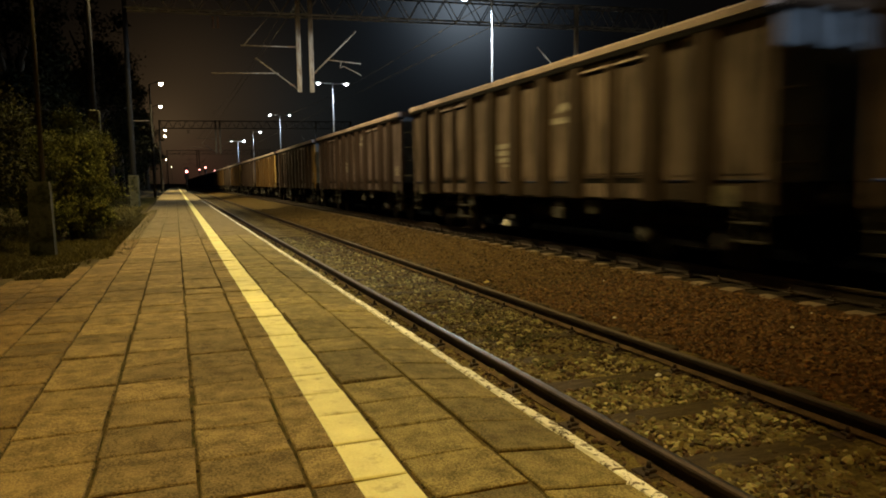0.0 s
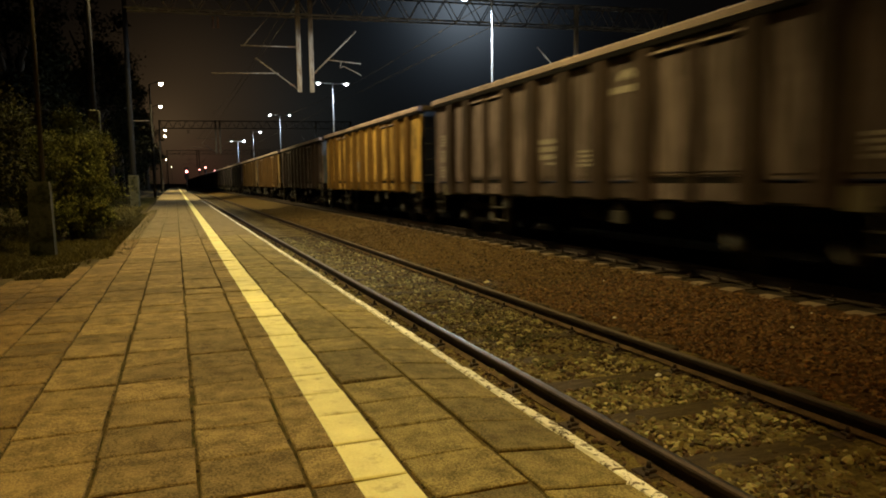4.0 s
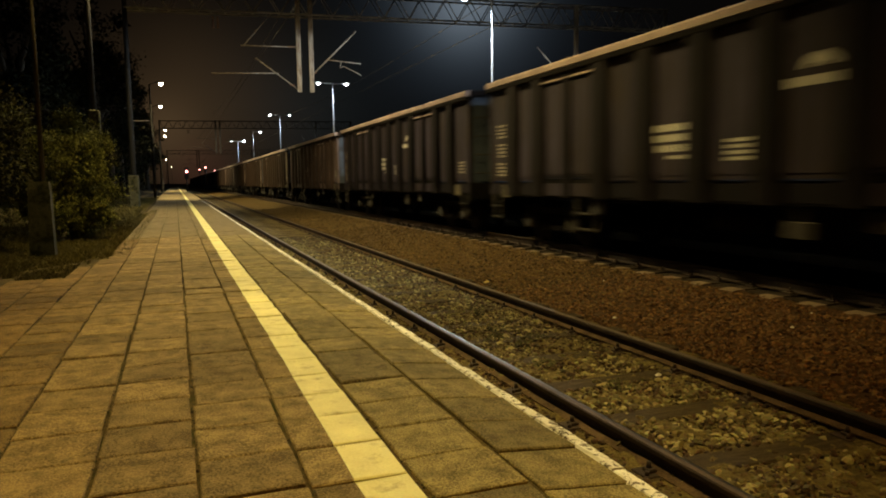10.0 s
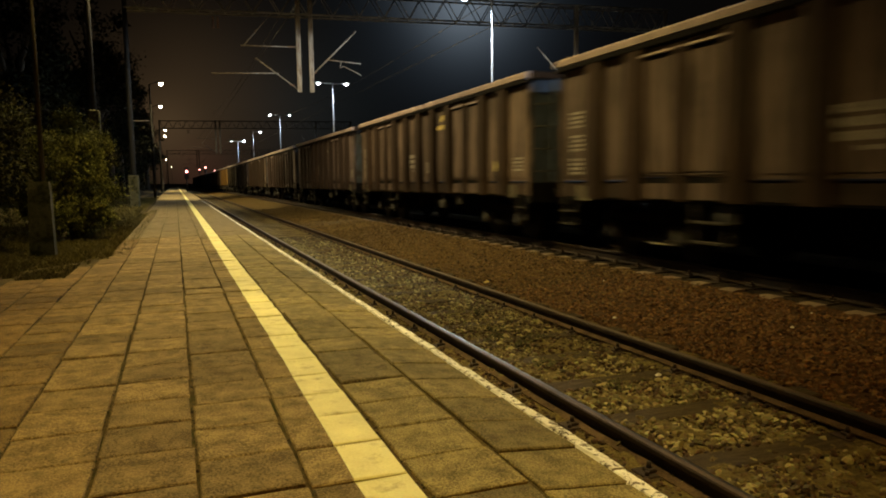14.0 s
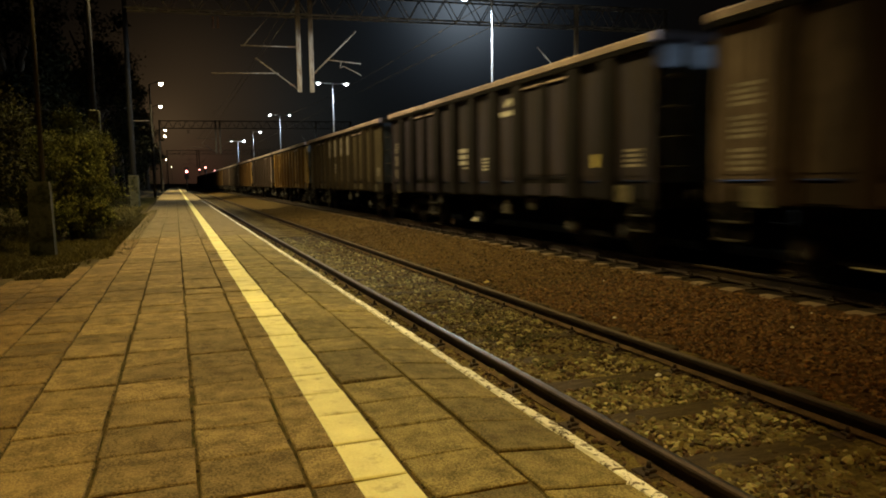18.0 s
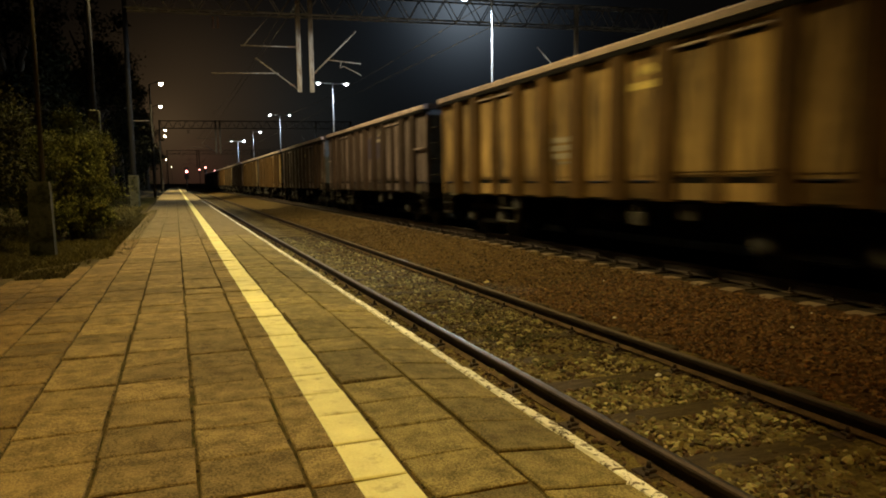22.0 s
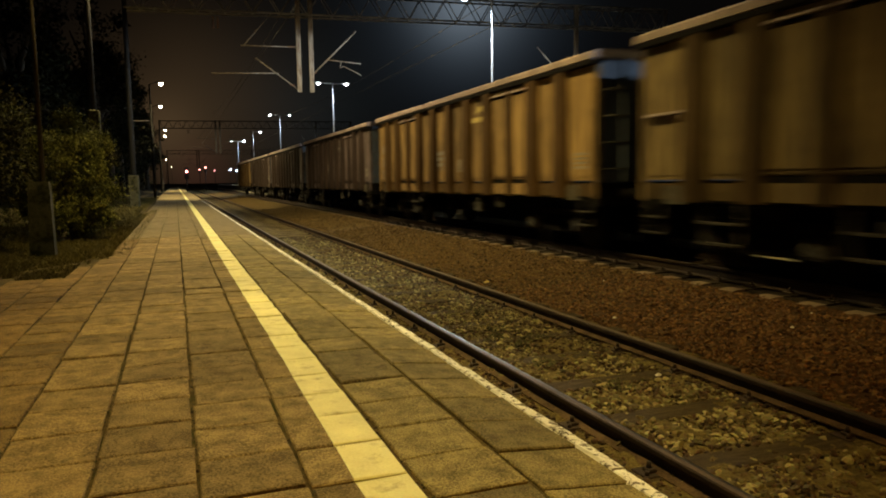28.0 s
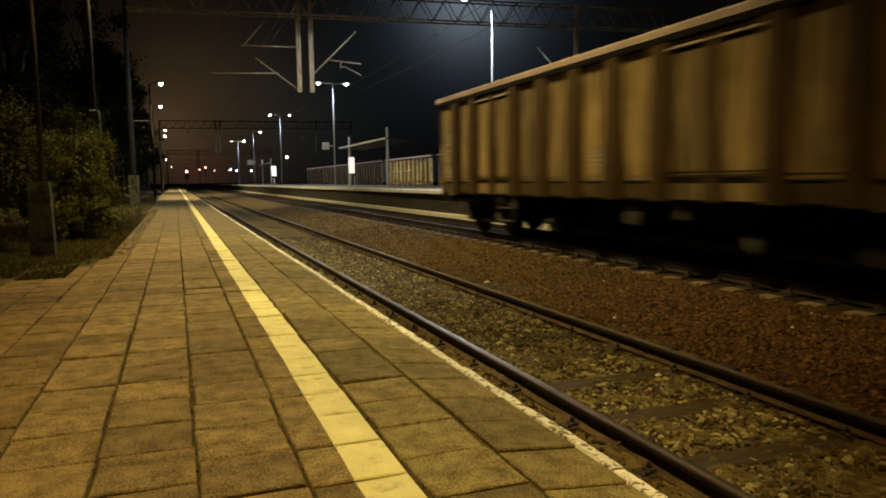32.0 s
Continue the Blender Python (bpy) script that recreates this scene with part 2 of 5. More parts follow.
GALV = surface("galvanised_steel", (0.45, 0.46, 0.46), (0.62, 0.63, 0.63), 6, 60, 0.5, 0.1, metal=0.3)
POST_PAINT = surface("dull_grey_post_paint", (0.016, 0.014, 0.012), (0.045, 0.040, 0.033), 5, 50, 0.7, 0.2, gloss=0.2)
MAST = surface("dull_galvanised_mast", (0.20, 0.20, 0.20), (0.34, 0.34, 0.34), 6, 60, 0.6, 0.1, metal=0.2)
RUSTY_GALV = surface("rusty_galvanised_steel", (0.20, 0.15, 0.10), (0.48, 0.41, 0.32), 5, 50, 0.65, 0.2, stain=(0.14, 0.085, 0.05), stain_scale=4, stretch=(2, 2, 0.4))
PAINTED_STEEL = surface("grey_painted_steel", (0.18, 0.165, 0.14), (0.38, 0.35, 0.30), 3, 40, 0.6, 0.2, metal=0.2)
DARK_STEEL = surface("dark_steel", (0.012, 0.012, 0.011), (0.03, 0.028, 0.026), 4, 40, 0.7, 0.2)
BLACK_PAINT = surface("sooty_black_paint", (0.004, 0.004, 0.0035), (0.011, 0.010, 0.009), 4, 40, 0.8, 0.2, gloss=0.1)
SOOT_SHADE = surface("soot_and_shade_black", (0.004, 0.0035, 0.003), (0.012, 0.010, 0.009), 4, 40, 0.85, 0.4, gloss=0.08)
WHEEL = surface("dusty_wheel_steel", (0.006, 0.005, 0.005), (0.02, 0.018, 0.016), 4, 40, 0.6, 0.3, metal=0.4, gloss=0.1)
AXLEBOX = surface("pale_axlebox_cover", (0.03, 0.029, 0.028), (0.12, 0.115, 0.11), 6, 50, 0.7, 0.2, gloss=0.15)
BODY = surface("weathered_wagon_paint", (0.28, 0.245, 0.215), (1.28, 1.22, 1.18), 3.2, 26, 0.72, 0.25, tint=True,
               stain=(0.030, 0.019, 0.012), stain_scale=3.0, stain_cut=(0.48, 0.62), stretch=(1, 2.2, 0.25), varied=0.3, gloss=0.3)
# end walls: the white lamps' blue and the gap's shade put into the colour
END_TINT = surface("sooty_lamp_tinted_end", (0.032, 0.044, 0.062), (0.085, 0.108, 0.145), 3.0, 30, 0.75, 0.2, stain=(0.02, 0.016, 0.014), stain_scale=2.0, stretch=(1, 1, 0.5))
STAKE = surface("grime_and_shade_stake", (0.12, 0.095, 0.07), (0.27, 0.21, 0.16), 2.0, 25, 0.8, 0.3, tint=True, stretch=(1, 1, 0.4), gloss=0.2)
FLAP = surface("dark_lower_flap", (0.09, 0.075, 0.06), (0.36, 0.32, 0.27), 2.5, 25, 0.8, 0.3, tint=True, varied=0.3, gloss=0.2)
CHORD = surface("dusty_top_rail", (0.26, 0.20, 0.19), (0.48, 0.375, 0.36), 2, 30, 0.75, 0.3, varied=0.08)
MARK_PALE = surface("worn_pale_lettering", (0.24, 0.21, 0.17), (0.55, 0.50, 0.42), 9, 60, 0.7, 0.1, stain=(0.10, 0.08, 0.065), stain_scale=9, stain_cut=(0.48, 0.6))
MARK_BRIGHT = surface("pale_lettering", (0.42, 0.40, 0.35), (0.72, 0.69, 0.60), 9, 60, 0.7, 0.1)
MARK_YELLOW = surface("worn_yellow_lettering", (0.46, 0.34, 0.09), (0.80, 0.62, 0.20), 6, 60, 0.7, 0.1, stain=(0.14, 0.10, 0.055), stain_scale=9, stain_cut=(0.52, 0.66))
MARK_PURPLE = surface("dull_purple_spray_paint", (0.02, 0.014, 0.034), (0.05, 0.035, 0.072), 4, 40, 0.7, 0.1)
PLATE_YELLOW = surface("yellow_label_plate", (0.62, 0.50, 0.14), (0.80, 0.68, 0.24), 6, 60, 0.6, 0.1)
INSULATOR = surface("glazed_insulator", (0.25, 0.12, 0.07), (0.35, 0.18, 0.1), 4, 30, 0.25, 0.05)
LED_GLOW = glow("white_lantern_glass", (0.86, 0.95, 1.0), 60)
SODIUM_GLOW = glow("sodium_lantern_glass", (1.0, 0.80, 0.50), 60)
RED_GLOW = glow("red_signal_lens", (1.0, 0.30, 0.26), 14)
WINDOW_GLOW = glow("lit_glass", (1.0, 0.97, 0.85), 0.9)

# ---- mesh tools ----


class Geo:
    """Collects vertices and faces for one mesh."""

    def __init__(self):
        self.v, self.f, self.m, self.s = [], [], [], []

    def face(self, idx, mat=0, smooth=False):
        self.f.append(idx)
        self.m.append(mat)
        self.s.append(smooth)

    def box(self, x0, x1, y0, y1, z0, z1, mat=0, chamfer=0.0):
        if not chamfer:
            b = len(self.v)
            self.v += [(x0, y0, z0), (x1, y0, z0), (x1, y1, z0), (x0, y1, z0), (x0, y0, z1), (x1, y0, z1), (x1, y1, z1), (x0, y1, z1)]
            for q in ((3, 2, 1, 0), (4, 5, 6, 7), (0, 1, 5, 4), (1, 2, 6, 5), (2, 3, 7, 6), (3, 0, 4, 7)):
                self.face([b + i for i in q], mat)
            return self
        c = chamfer
        b = len(self.v)
        for z, d in ((z0, 0), (z1 - c, 0), (z1, c)):
            self.v += [(x0 + c + d, y0 + d, z), (x1 - c - d, y0 + d, z), (x1 - d, y0 + c + d, z), (x1 - d, y1 - c - d, z),
                       (x1 - c - d, y1 - d, z), (x0 + c + d, y1 - d, z), (x0 + d, y1 - c - d, z), (x0 + d, y0 + c + d, z)]
        for k in (0, 8):
            for i in range(8):
                j = (i + 1) % 8
                self.face([b + k + i, b + k + j, b + k + 8 + j, b + k + 8 + i], mat)
        self.face([b + 16 + i for i in range(8)], mat)
        self.face([b + 7 - i for i in range(8)], mat)
        return self

    def tube(self, a, b, r, r2=None, sides=10, mat=0, cap=True):
        a, b = Vector(a), Vector(b)
        r2 = r if r2 is None else r2
        d = (b - a).normalized()
        u = d.orthogonal().normalized()
        w = d.cross(u)
        s = len(self.v)
        for p, q in ((a, r), (b, r2)):
            for i in range(sides):
                t = 2 * math.pi * i / sides
                self.v.append(tuple(p + (u * math.cos(t) + w * math.sin(t)) * q))
        for i in range(sides):
            j = (i + 1) % sides
            self.face([s + i, s + j, s + sides + j, s + sides + i], mat, True)
        if cap:
            self.face([s + sides - 1 - i for i in range(sides)], mat)
            self.face([s + sides + i for i in range(sides)], mat)
        return self

    def path(self, pts, r, sides=8, mat=0):
        for a, b in zip(pts, pts[1:]):
            self.tube(a, b, r, r, sides, mat)
        return self

    def prism(self, profile, y0, y1, mat=0, mats=None):
        """A closed outline of (x, z), drawn along y."""
        n, s = len(profile), len(self.v)
        self.v += [(x, y0, z) for x, z in profile] + [(x, y1, z) for x, z in profile]
        for i in range(n):
            j = (i + 1) % n
            self.face([s + i, s + n + i, s + n + j, s + j], mats[i] if mats else mat)
        self.face([s + i for i in range(n)], mat)
        self.face([s + 2 * n - 1 - i for i in range(n)], mat)
        return self

    def mesh(self, name, mats):
        me = bpy.data.meshes.new(name)
        me.from_pydata(self.v, [], self.f)
        for m in mats:
            me.materials.append(m)
        me.polygons.foreach_set("material_index", self.m)
        me.polygons.foreach_set("use_smooth", self.s)
        me.update()
        return me


def part(name, geo, mats, parent=None, label="", place=None):
    """One mesh object, of its own or under a thing or a part."""
    me = geo if isinstance(geo, bpy.types.Mesh) else geo.mesh(name, mats if isinstance(mats, (list, tuple)) else [mats])
    ob = new(name, me)
    ob.parent = parent
    if place is not None:
        ob.matrix_basis = place
    return tagged(ob, label)


def thing(name, place, label, category, group="", kind=""):
    ob = new(name)
    ob.matrix_basis = place if isinstance(place, Matrix) else pose(*place)
    return tagged(ob, label, category, group, kind)


def flat_sheet(name, mats, profile, ys, mat_of=None):
    """A sheet with a cross-section (x, z) drawn along y at the values ys."""
    v = [(x, y, z) for y in ys for x, z in profile]
    n = len(profile)
    f, mi = [], []
    for j in range(len(ys) - 1):
        for i in range(n - 1):
            f.append((j * n + i, j * n + i + 1, (j + 1) * n + i + 1, (j + 1) * n + i))
            mi.append(mat_of[i] if mat_of else 0)
    me = bpy.data.meshes.new(name)
    me.from_pydata(v, [], f)
    for m in mats:
        me.materials.append(m)
    me.polygons.foreach_set("material_index", mi)
    me.update()
    return me


rng = np.random.default_rng(7)

# ---- ground ----
ground_profile = [(-1500, 0.45), (-2.55, 0.45), (-2.4, 0.30), (1.2, 0.30), (1.25, -0.32), (1.6, -0.32), (2.2, -0.24), (4.4, -0.24),
                  (5.2, -0.20), (6.2, -0.09), (9.7, -0.09), (9.9, -0.12), (30, -0.12), (1500, -0.12)]
ground = new("ground", flat_sheet("ground", [EARTH], ground_profile, [-300, -20, 0, 20, 60, 200, 600, 3000]))
tagged(ground, "dark earth and trackbed beside the railway", "ground", kind="structure")


def bed(name, x0, x1, y0, y1, step, height, mat, label):
    """A lumpy ballast bed."""
    nx, ny = int((x1 - x0) / step) + 2, int((y1 - y0) / step) + 2
    xs, ys = np.linspace(x0, x1, nx), np.linspace(y0, y1, ny)
    gx, gy = np.meshgrid(xs, ys)
    z = height(gx) + 0.018 * (rng.random(gx.shape) - 0.5) + 0.012 * np.sin(gx * 9 + gy * 3.1) * np.sin(gy * 5.3 - gx * 2)
    v = np.stack([gx, gy, z], -1).reshape(-1, 3)
    i = (np.arange(ny - 1)[:, None] * nx + np.arange(nx - 1)[None]).reshape(-1)
    f = np.stack([i, i + 1, i + nx + 1, i + nx], -1)
    me = bpy.data.meshes.new(name)
    me.from_pydata(v.tolist(), [], f.tolist())
    me.materials.append(mat)
    me.update()
    return tagged(new(name, me), label, "ballast", kind="structure")


def h_near(x):
    return np.interp(x, [1.5, 2.0, 2.3, 2.49, 2.7, 3.2, 3.8, 4.0, 4.2, 4.6], [-0.24, -0.17, -0.125, -0.120, -0.128, -0.136, -0.128, -0.120, -0.132, -0.17])


def h_mid(x):
    return np.interp(x, [4.55, 5.2, 6.2, 6.7, 9.8], [-0.17, -0.13, -0.05, -0.012, -0.012])


bed("ballast_bed", 1.46, 4.62, -2, 16, 0.05, h_near, BED_GREY, "fouled grey ballast between old rails")
bed("ballast_bed", 1.46, 4.62, -14, -2, 0.3, h_near, BED_GREY, "fouled grey ballast between old rails")
bed("ballast_bed", 1.46, 4.62, 16, 260, 0.4, h_near, BED_GREY, "fouled grey ballast between old rails")
bed("ballast_bed", 4.62, 7.1, -14, 26, 0.07, h_mid, BED_RED, "rust-brown ballast beside the running line")
bed("ballast_bed", 4.62, 7.1, 26, 260, 0.4, h_mid, BED_RED, "rust-brown ballast beside the running line")
bed("ballast_bed", 7.1, 9.8, -14, 260, 0.25, h_mid, BED_SHADED, "ballast under the running line, the train's shadow painted in")


def stones(name, regions, mat, label, seed, sleepers=None, category="ballast", patchy=0.0):
    """Loose broken stones: regions of (x0, x1, y0, y1, count, least radius, most radius, height)."""
    r = np.random.default_rng(seed)
    g = (1 + 5 ** 0.5) / 2
    base = np.array([(-1, g, 0), (1, g, 0), (-1, -g, 0), (1, -g, 0), (0, -1, g), (0, 1, g), (0, -1, -g), (0, 1, -g),
                     (g, 0, -1), (g, 0, 1), (-g, 0, -1), (-g, 0, 1)]) / 1.9
    tri = np.array([0, 11, 5, 0, 5, 1, 0, 1, 7, 0, 7, 10, 0, 10, 11, 1, 5, 9, 5, 11, 4, 11, 10, 2, 10, 7, 6, 7, 1, 8, 3, 9, 4, 3, 4, 2,
                    3, 2, 6, 3, 6, 8, 3, 8, 9, 4, 9, 5, 2, 4, 11, 6, 2, 10, 8, 6, 7, 9, 8, 1]).reshape(20, 3)
    vs, fs, off = [], [], 0
    for x0, x1, y0, y1, count, a, b, height in regions:
        c = np.stack([r.uniform(x0, x1, count), r.uniform(y0, y1, count), np.zeros(count)], -1)
        lie = np.sin(c[:, 0] * 2.3 + seed) * np.sin(c[:, 1] * 1.7 + 1.3 * seed) + 0.7 * np.sin(c[:, 0] * 6.1 - c[:, 1] * 3.7)
        c = c[r.random(count) < np.clip(0.62 + patchy * lie, 0.08, 1)]
        count = len(c)
        if sleepers:
            off_y = (c[:, 1] - sleepers[0] + sleepers[1] / 2) % sleepers[1] - sleepers[1] / 2
            index = np.round((c[:, 1] - off_y - sleepers[0]) / sleepers[1])
            bare = np.where((index == 0) | (index == -1) | (index == 1), 0.10, 0.55)
            c = c[(np.abs(off_y) > 0.10) | (r.random(count) < bare)]
            count = len(c)
        rad = a + (b - a) * r.random(count) ** 2
        c[:, 2] = height(c[:, 0]) + rad * 0.25
        s = rad[:, None] * r.uniform(0.65, 1.25, (count, 3)) * (1, 1, 0.75)
        pts = base[None] * r.uniform(0.5, 1.35, (count, 12, 1)) * s[:, None]
        t = r.uniform(0, 6.28, count)
        ct, st = np.cos(t)[:, None], np.sin(t)[:, None]
        x, y = pts[..., 0] * ct - pts[..., 1] * st, pts[..., 0] * st + pts[..., 1] * ct
        pts = np.stack([x, y, pts[..., 2] + 0.35 * x * (r.random((count, 1)) - 0.5)], -1) + c[:, None]
        vs.append(pts.reshape(-1, 3))
        fs.append((tri[None] + off + 12 * np.arange(count)[:, None, None]).reshape(-1, 3))
        off += 12 * count
    me = bpy.data.meshes.new(name)
    me.from_pydata(np.concatenate(vs).tolist(), [], np.concatenate(fs).tolist())
    me.materials.append(mat)
    me.update()
    return tagged(new(name, me), label, category, kind="stuff")


stones("ballast_stones", [(1.5, 2.45, 1.2, 9.8, 9000, 0.008, 0.026, h_near), (2.5, 4.5, 1.2, 9.8, 17000, 0.007, 0.027, h_near), (3.1, 4.4, 9.8, 22, 5000, 0.014, 0.036, h_near)],
       BALLAST_BROWN, "loose brown fouled ballast stones", 5, (4.17, 0.86), patchy=0.25)
stones("ballast_stones", [(2.5, 3.9, 1.2, 9.8, 10500, 0.011, 0.036, h_near), (1.6, 3.9, 9.8, 22, 8500, 0.016, 0.040, h_near)],
       BALLAST_GREY, "loose grey fouled ballast stones", 3, (4.17, 0.86), patchy=0.35)
stones("ballast_stones", [(4.15, 4.62, 1.5, 26, 4500, 0.012, 0.036, h_near), (4.62, 6.9, 1.8, 9.8, 24000, 0.010, 0.034, h_mid)],
       BALLAST_RED, "loose rust-brown ballast stones", 4)
stones("ballast_stones", [(4.62, 7.0, 8.0, 10.2, 2600, 0.012, 0.034, h_mid), (4.62, 7.0, 9.8, 24, 14000, 0.014, 0.034, h_mid), (4.62, 7.0, 24, 33, 3500, 0.018, 0.034, h_mid), (4.62, 7.0, 33, 46, 1800, 0.018, 0.034, h_mid)],
       BALLAST_OLIVE, "loose olive-brown ballast stones further along", 6)

for x, y, size, tone in ((4.69, 10.73, 0.07, "ochre"), (4.87, 7.33, 0.035, "pale"), (6.11, 9.49, 0.03, "pale"), (6.63, 6.09, 0.022, "pale"), (6.01, 5.76, 0.03, "pale"),
                         (3.73, 4.96, 0.035, "pale")):
    g = Geo()
    for k in range(6):
        t = k * math.pi / 3
        g.v.append((size * math.cos(t) * (1 + 0.3 * (k % 2)), size * 0.8 * math.sin(t), 0))
    g.v += [(0, 0, size * 0.55), (0, 0, -size * 0.3)]
    for k in range(6):
        g.face([k, (k + 1) % 6, 6])
        g.face([(k + 1) % 6, k, 7])
    stone = part("ballast_stone", g, [PALE_STONE if tone == "pale" else OCHRE_STONE], None, "", pose(x, y, float(h_near(x) if x < 4.6 else h_mid(x)) + size * 0.45, 0, 0, 40))
    tagged(stone, "pale broken stone lying on the ballast" if tone == "pale" else "ochre broken stone lying on the ballast", "stone")

# ---- tracks ----
RAIL_PROFILE = [(-0.075, -0.17), (0.075, -0.17), (0.075, -0.158), (0.012, -0.14), (0.009, -0.05), (0.034, -0.036), (0.036, -0.008),
                (0.028, 0.0), (0.006, 0.0005), (-0.028, 0.0), (-0.036, -0.008), (-0.034, -0.036), (-0.009, -0.05), (-0.012, -0.14), (-0.075, -0.158)]


def rail(x, z, parent, head, y1):
    mats = [1 if i == 7 else 3 if i == 8 else 2 if i in (1, 2, 13, 14) else 0 for i in range(15)]
    g = Geo().prism([(a, b if b > -0.04 or x > 5 else b * 0.70) for a, b in RAIL_PROFILE], -16, y1, 0, mats)
    return part("rail", g, [RAIL_RUST, head, RAIL_FOOT if x < 5 else RAIL_RUST, RAIL_DULL], parent, "", pose(x, 0, z))


def fastening(wood):
    g = Geo()
    g.box(-0.16, 0.16, -0.075, 0.075, -0.176, -0.160, 0, 0.004)
    for s in (-1, 1):
        g.box(s * 0.085 - 0.03, s * 0.085 + 0.03, -0.035, 0.035, -0.160, -0.138, 0, 0.006)
        g.tube((s * 0.09, 0, -0.14), (s * 0.09, 0, -0.10), 0.017, 0.014, 6)
        if wood:
            g.tube((s * 0.135, 0.045 * s, -0.162), (s * 0.135, 0.045 * s, -0.135), 0.016, 0.012, 6)
    return g.mesh("fastening", [RAIL_RUST])


def track(name, axis, z, pitch, first, count, sleeper_mesh, wood, head, y1, label):
    t = thing(name, (0, 0, 0), label, "railway track", kind="structure")
    for s in (-1, 1):
        rail(axis + s * 0.7525, z + (0.02 if wood and s > 0 else 0), t, head[0 if s < 0 else 1], y1)
    fast = fastening(wood)
    for i in range(count):
        y = first + i * pitch + float(rng.normal(0, 0.012 if wood else 0.003))
        part("sleeper", sleeper_mesh, None, t, "", pose(axis + (float(rng.normal(0, 0.02)) if wood else 0), y, z, 0, 0,
                                                        float(rng.normal(0, 0.6)) if wood else 0))
        if y < 30:
            for s in (-1, 1):
                part("rail_fastening", fast, None, t, "", pose(axis + s * 0.7525, y, z + (0.048 if wood else 0)))
    return t


wood_sleeper = Geo().box(-1.28, 1.28, -0.125, 0.125, -0.32, -0.122, 0, 0.012).mesh("sleeper", [SLEEPER_WOOD])
g = Geo()
# sleeper between its pale ends, dark for the shade under the train
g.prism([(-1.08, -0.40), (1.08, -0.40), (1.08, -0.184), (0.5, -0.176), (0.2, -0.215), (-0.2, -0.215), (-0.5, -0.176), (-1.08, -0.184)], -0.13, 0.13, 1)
for k in (-1, 1):
    ends = [(k * 1.3, -0.40), (k * 1.3, -0.20), (k * 1.2, -0.185), (k * 1.08, -0.184), (k * 1.08, -0.40)]
    g.prism(ends if k > 0 else ends[::-1], -0.13, 0.13)
conc_sleeper = g.mesh("sleeper", [SLEEPER_CONC, SLEEPER_SHADED])
track("track_1", TRACK_1, 0.0, 0.86, 4.17 - 20 * 0.86, 112, wood_sleeper, True, (RAIL_TOP, RAIL_DULL), 300,
      "old railway track with tarred timber sleepers in fouled ballast")
track("track_2", TRACK_2, RAIL_2, 0.6566, 5.85 - 30 * 0.6566, 150, conc_sleeper, False, (RAIL_TOP, RAIL_TOP), 900,
      "running line on pale concrete sleepers")

# ---- near platform ----
platform = thing("platform", (0, 0, 0), "low station platform paved with worn concrete slabs", "platform", kind="structure")
g = Geo().box(-2.45, EDGE - 0.012, -30, 230, -0.35, PLAT - 0.12)
part("platform_wall", g, [CONCRETE], platform, "rough concrete platform wall")
g = Geo().box(-2.47, EDGE - 0.08, -30, 230, PLAT - 0.12, PLAT - 0.066)
part("bedding", g, [SOIL], platform, "dark soil bedding between slabs")
g = Geo().box(-2.47, 1.10, -30, 60, PLAT - 0.066, PLAT - 0.015)
part("joint_filling", g, [JOINT_FILL], platform, "sandy soil and moss filling the joints")
g = Geo().box(-2.46, -1.05, -30, 10.6, PLAT - 0.015, PLAT - 0.010)
part("soil_film", g, [VERGE], platform, "brown soil washed over the outer slabs")

SIDE = 0.3813         # where the yellow line's slabs begin
COLUMN = 0.355        # width of a slab across the platform
ROW = 0.3600          # its length along it
STRIPE = 0.150        # bare part of a slab that carries the yellow line


def slab_mesh(kind, length, seed=0):
    """A slab with a slightly broken outline; a striped one carries the yellow line on part of its top."""
    r = random.Random(seed)
    w, d = (COLUMN - 0.012) / 2, (length - 0.013) / 2
    cut_at = -w + STRIPE
    xs = [-w, cut_at, w] if kind == "striped" else [-w, -w * 0.4, w * 0.3, w]
    ring = [(x, -d) for x in xs] + [(w, -d * 0.4), (w, d * 0.35)] + [(x, d) for x in xs[::-1]] + [(-w, d * 0.3), (-w, -d * 0.45)]
    n, m = len(ring), len(xs)
    g = Geo()
    rough = [(x * (1 - r.uniform(0, 0.022)), y * (1 - r.uniform(0, 0.022))) for x, y in ring]
    if kind == "striped":
        rough = [(cut_at if x == cut_at else a, b) for (x, y), (a, b) in zip(ring, rough)]
    for z, k in ((-0.062, 1.0), (-0.007, 1.0), (0.0, 0.968)):
        for (x, y), (a, b) in zip(ring, rough):
            g.v.append((cut_at if kind == "striped" and x == cut_at else a * k, b * k, z - (r.uniform(0, 0.003) if z == 0 else 0)))
    for q in (0, n):
        for i in range(n):
            j = (i + 1) % n
            lie = ring[i][0] + ring[j][0]
            g.face([q + i, q + j, q + n + j, q + n + i], int(kind == "striped" and lie > 2 * cut_at))
    if kind == "striped":
        a, b = 1, m + 2 + 1       # where the paint begins on the two cross edges
        g.face([2 * n + i for i in [b, *range(b + 1, n), 0, a]])
        g.face([2 * n + i for i in range(a, b + 1)], 1)
        return g.mesh("slab", [SLAB, YELLOW])
    g.face([2 * n + i for i in range(n)])
    return g.mesh("slab", [SLAB])


# ---- freight train ----
WAGON = 15.364        # over the buffers
LONG = 14.084         # body
HALF = 1.4388         # half width over the panels
FLOOR, SILL, TOP = 1.281, 0.992, 3.497
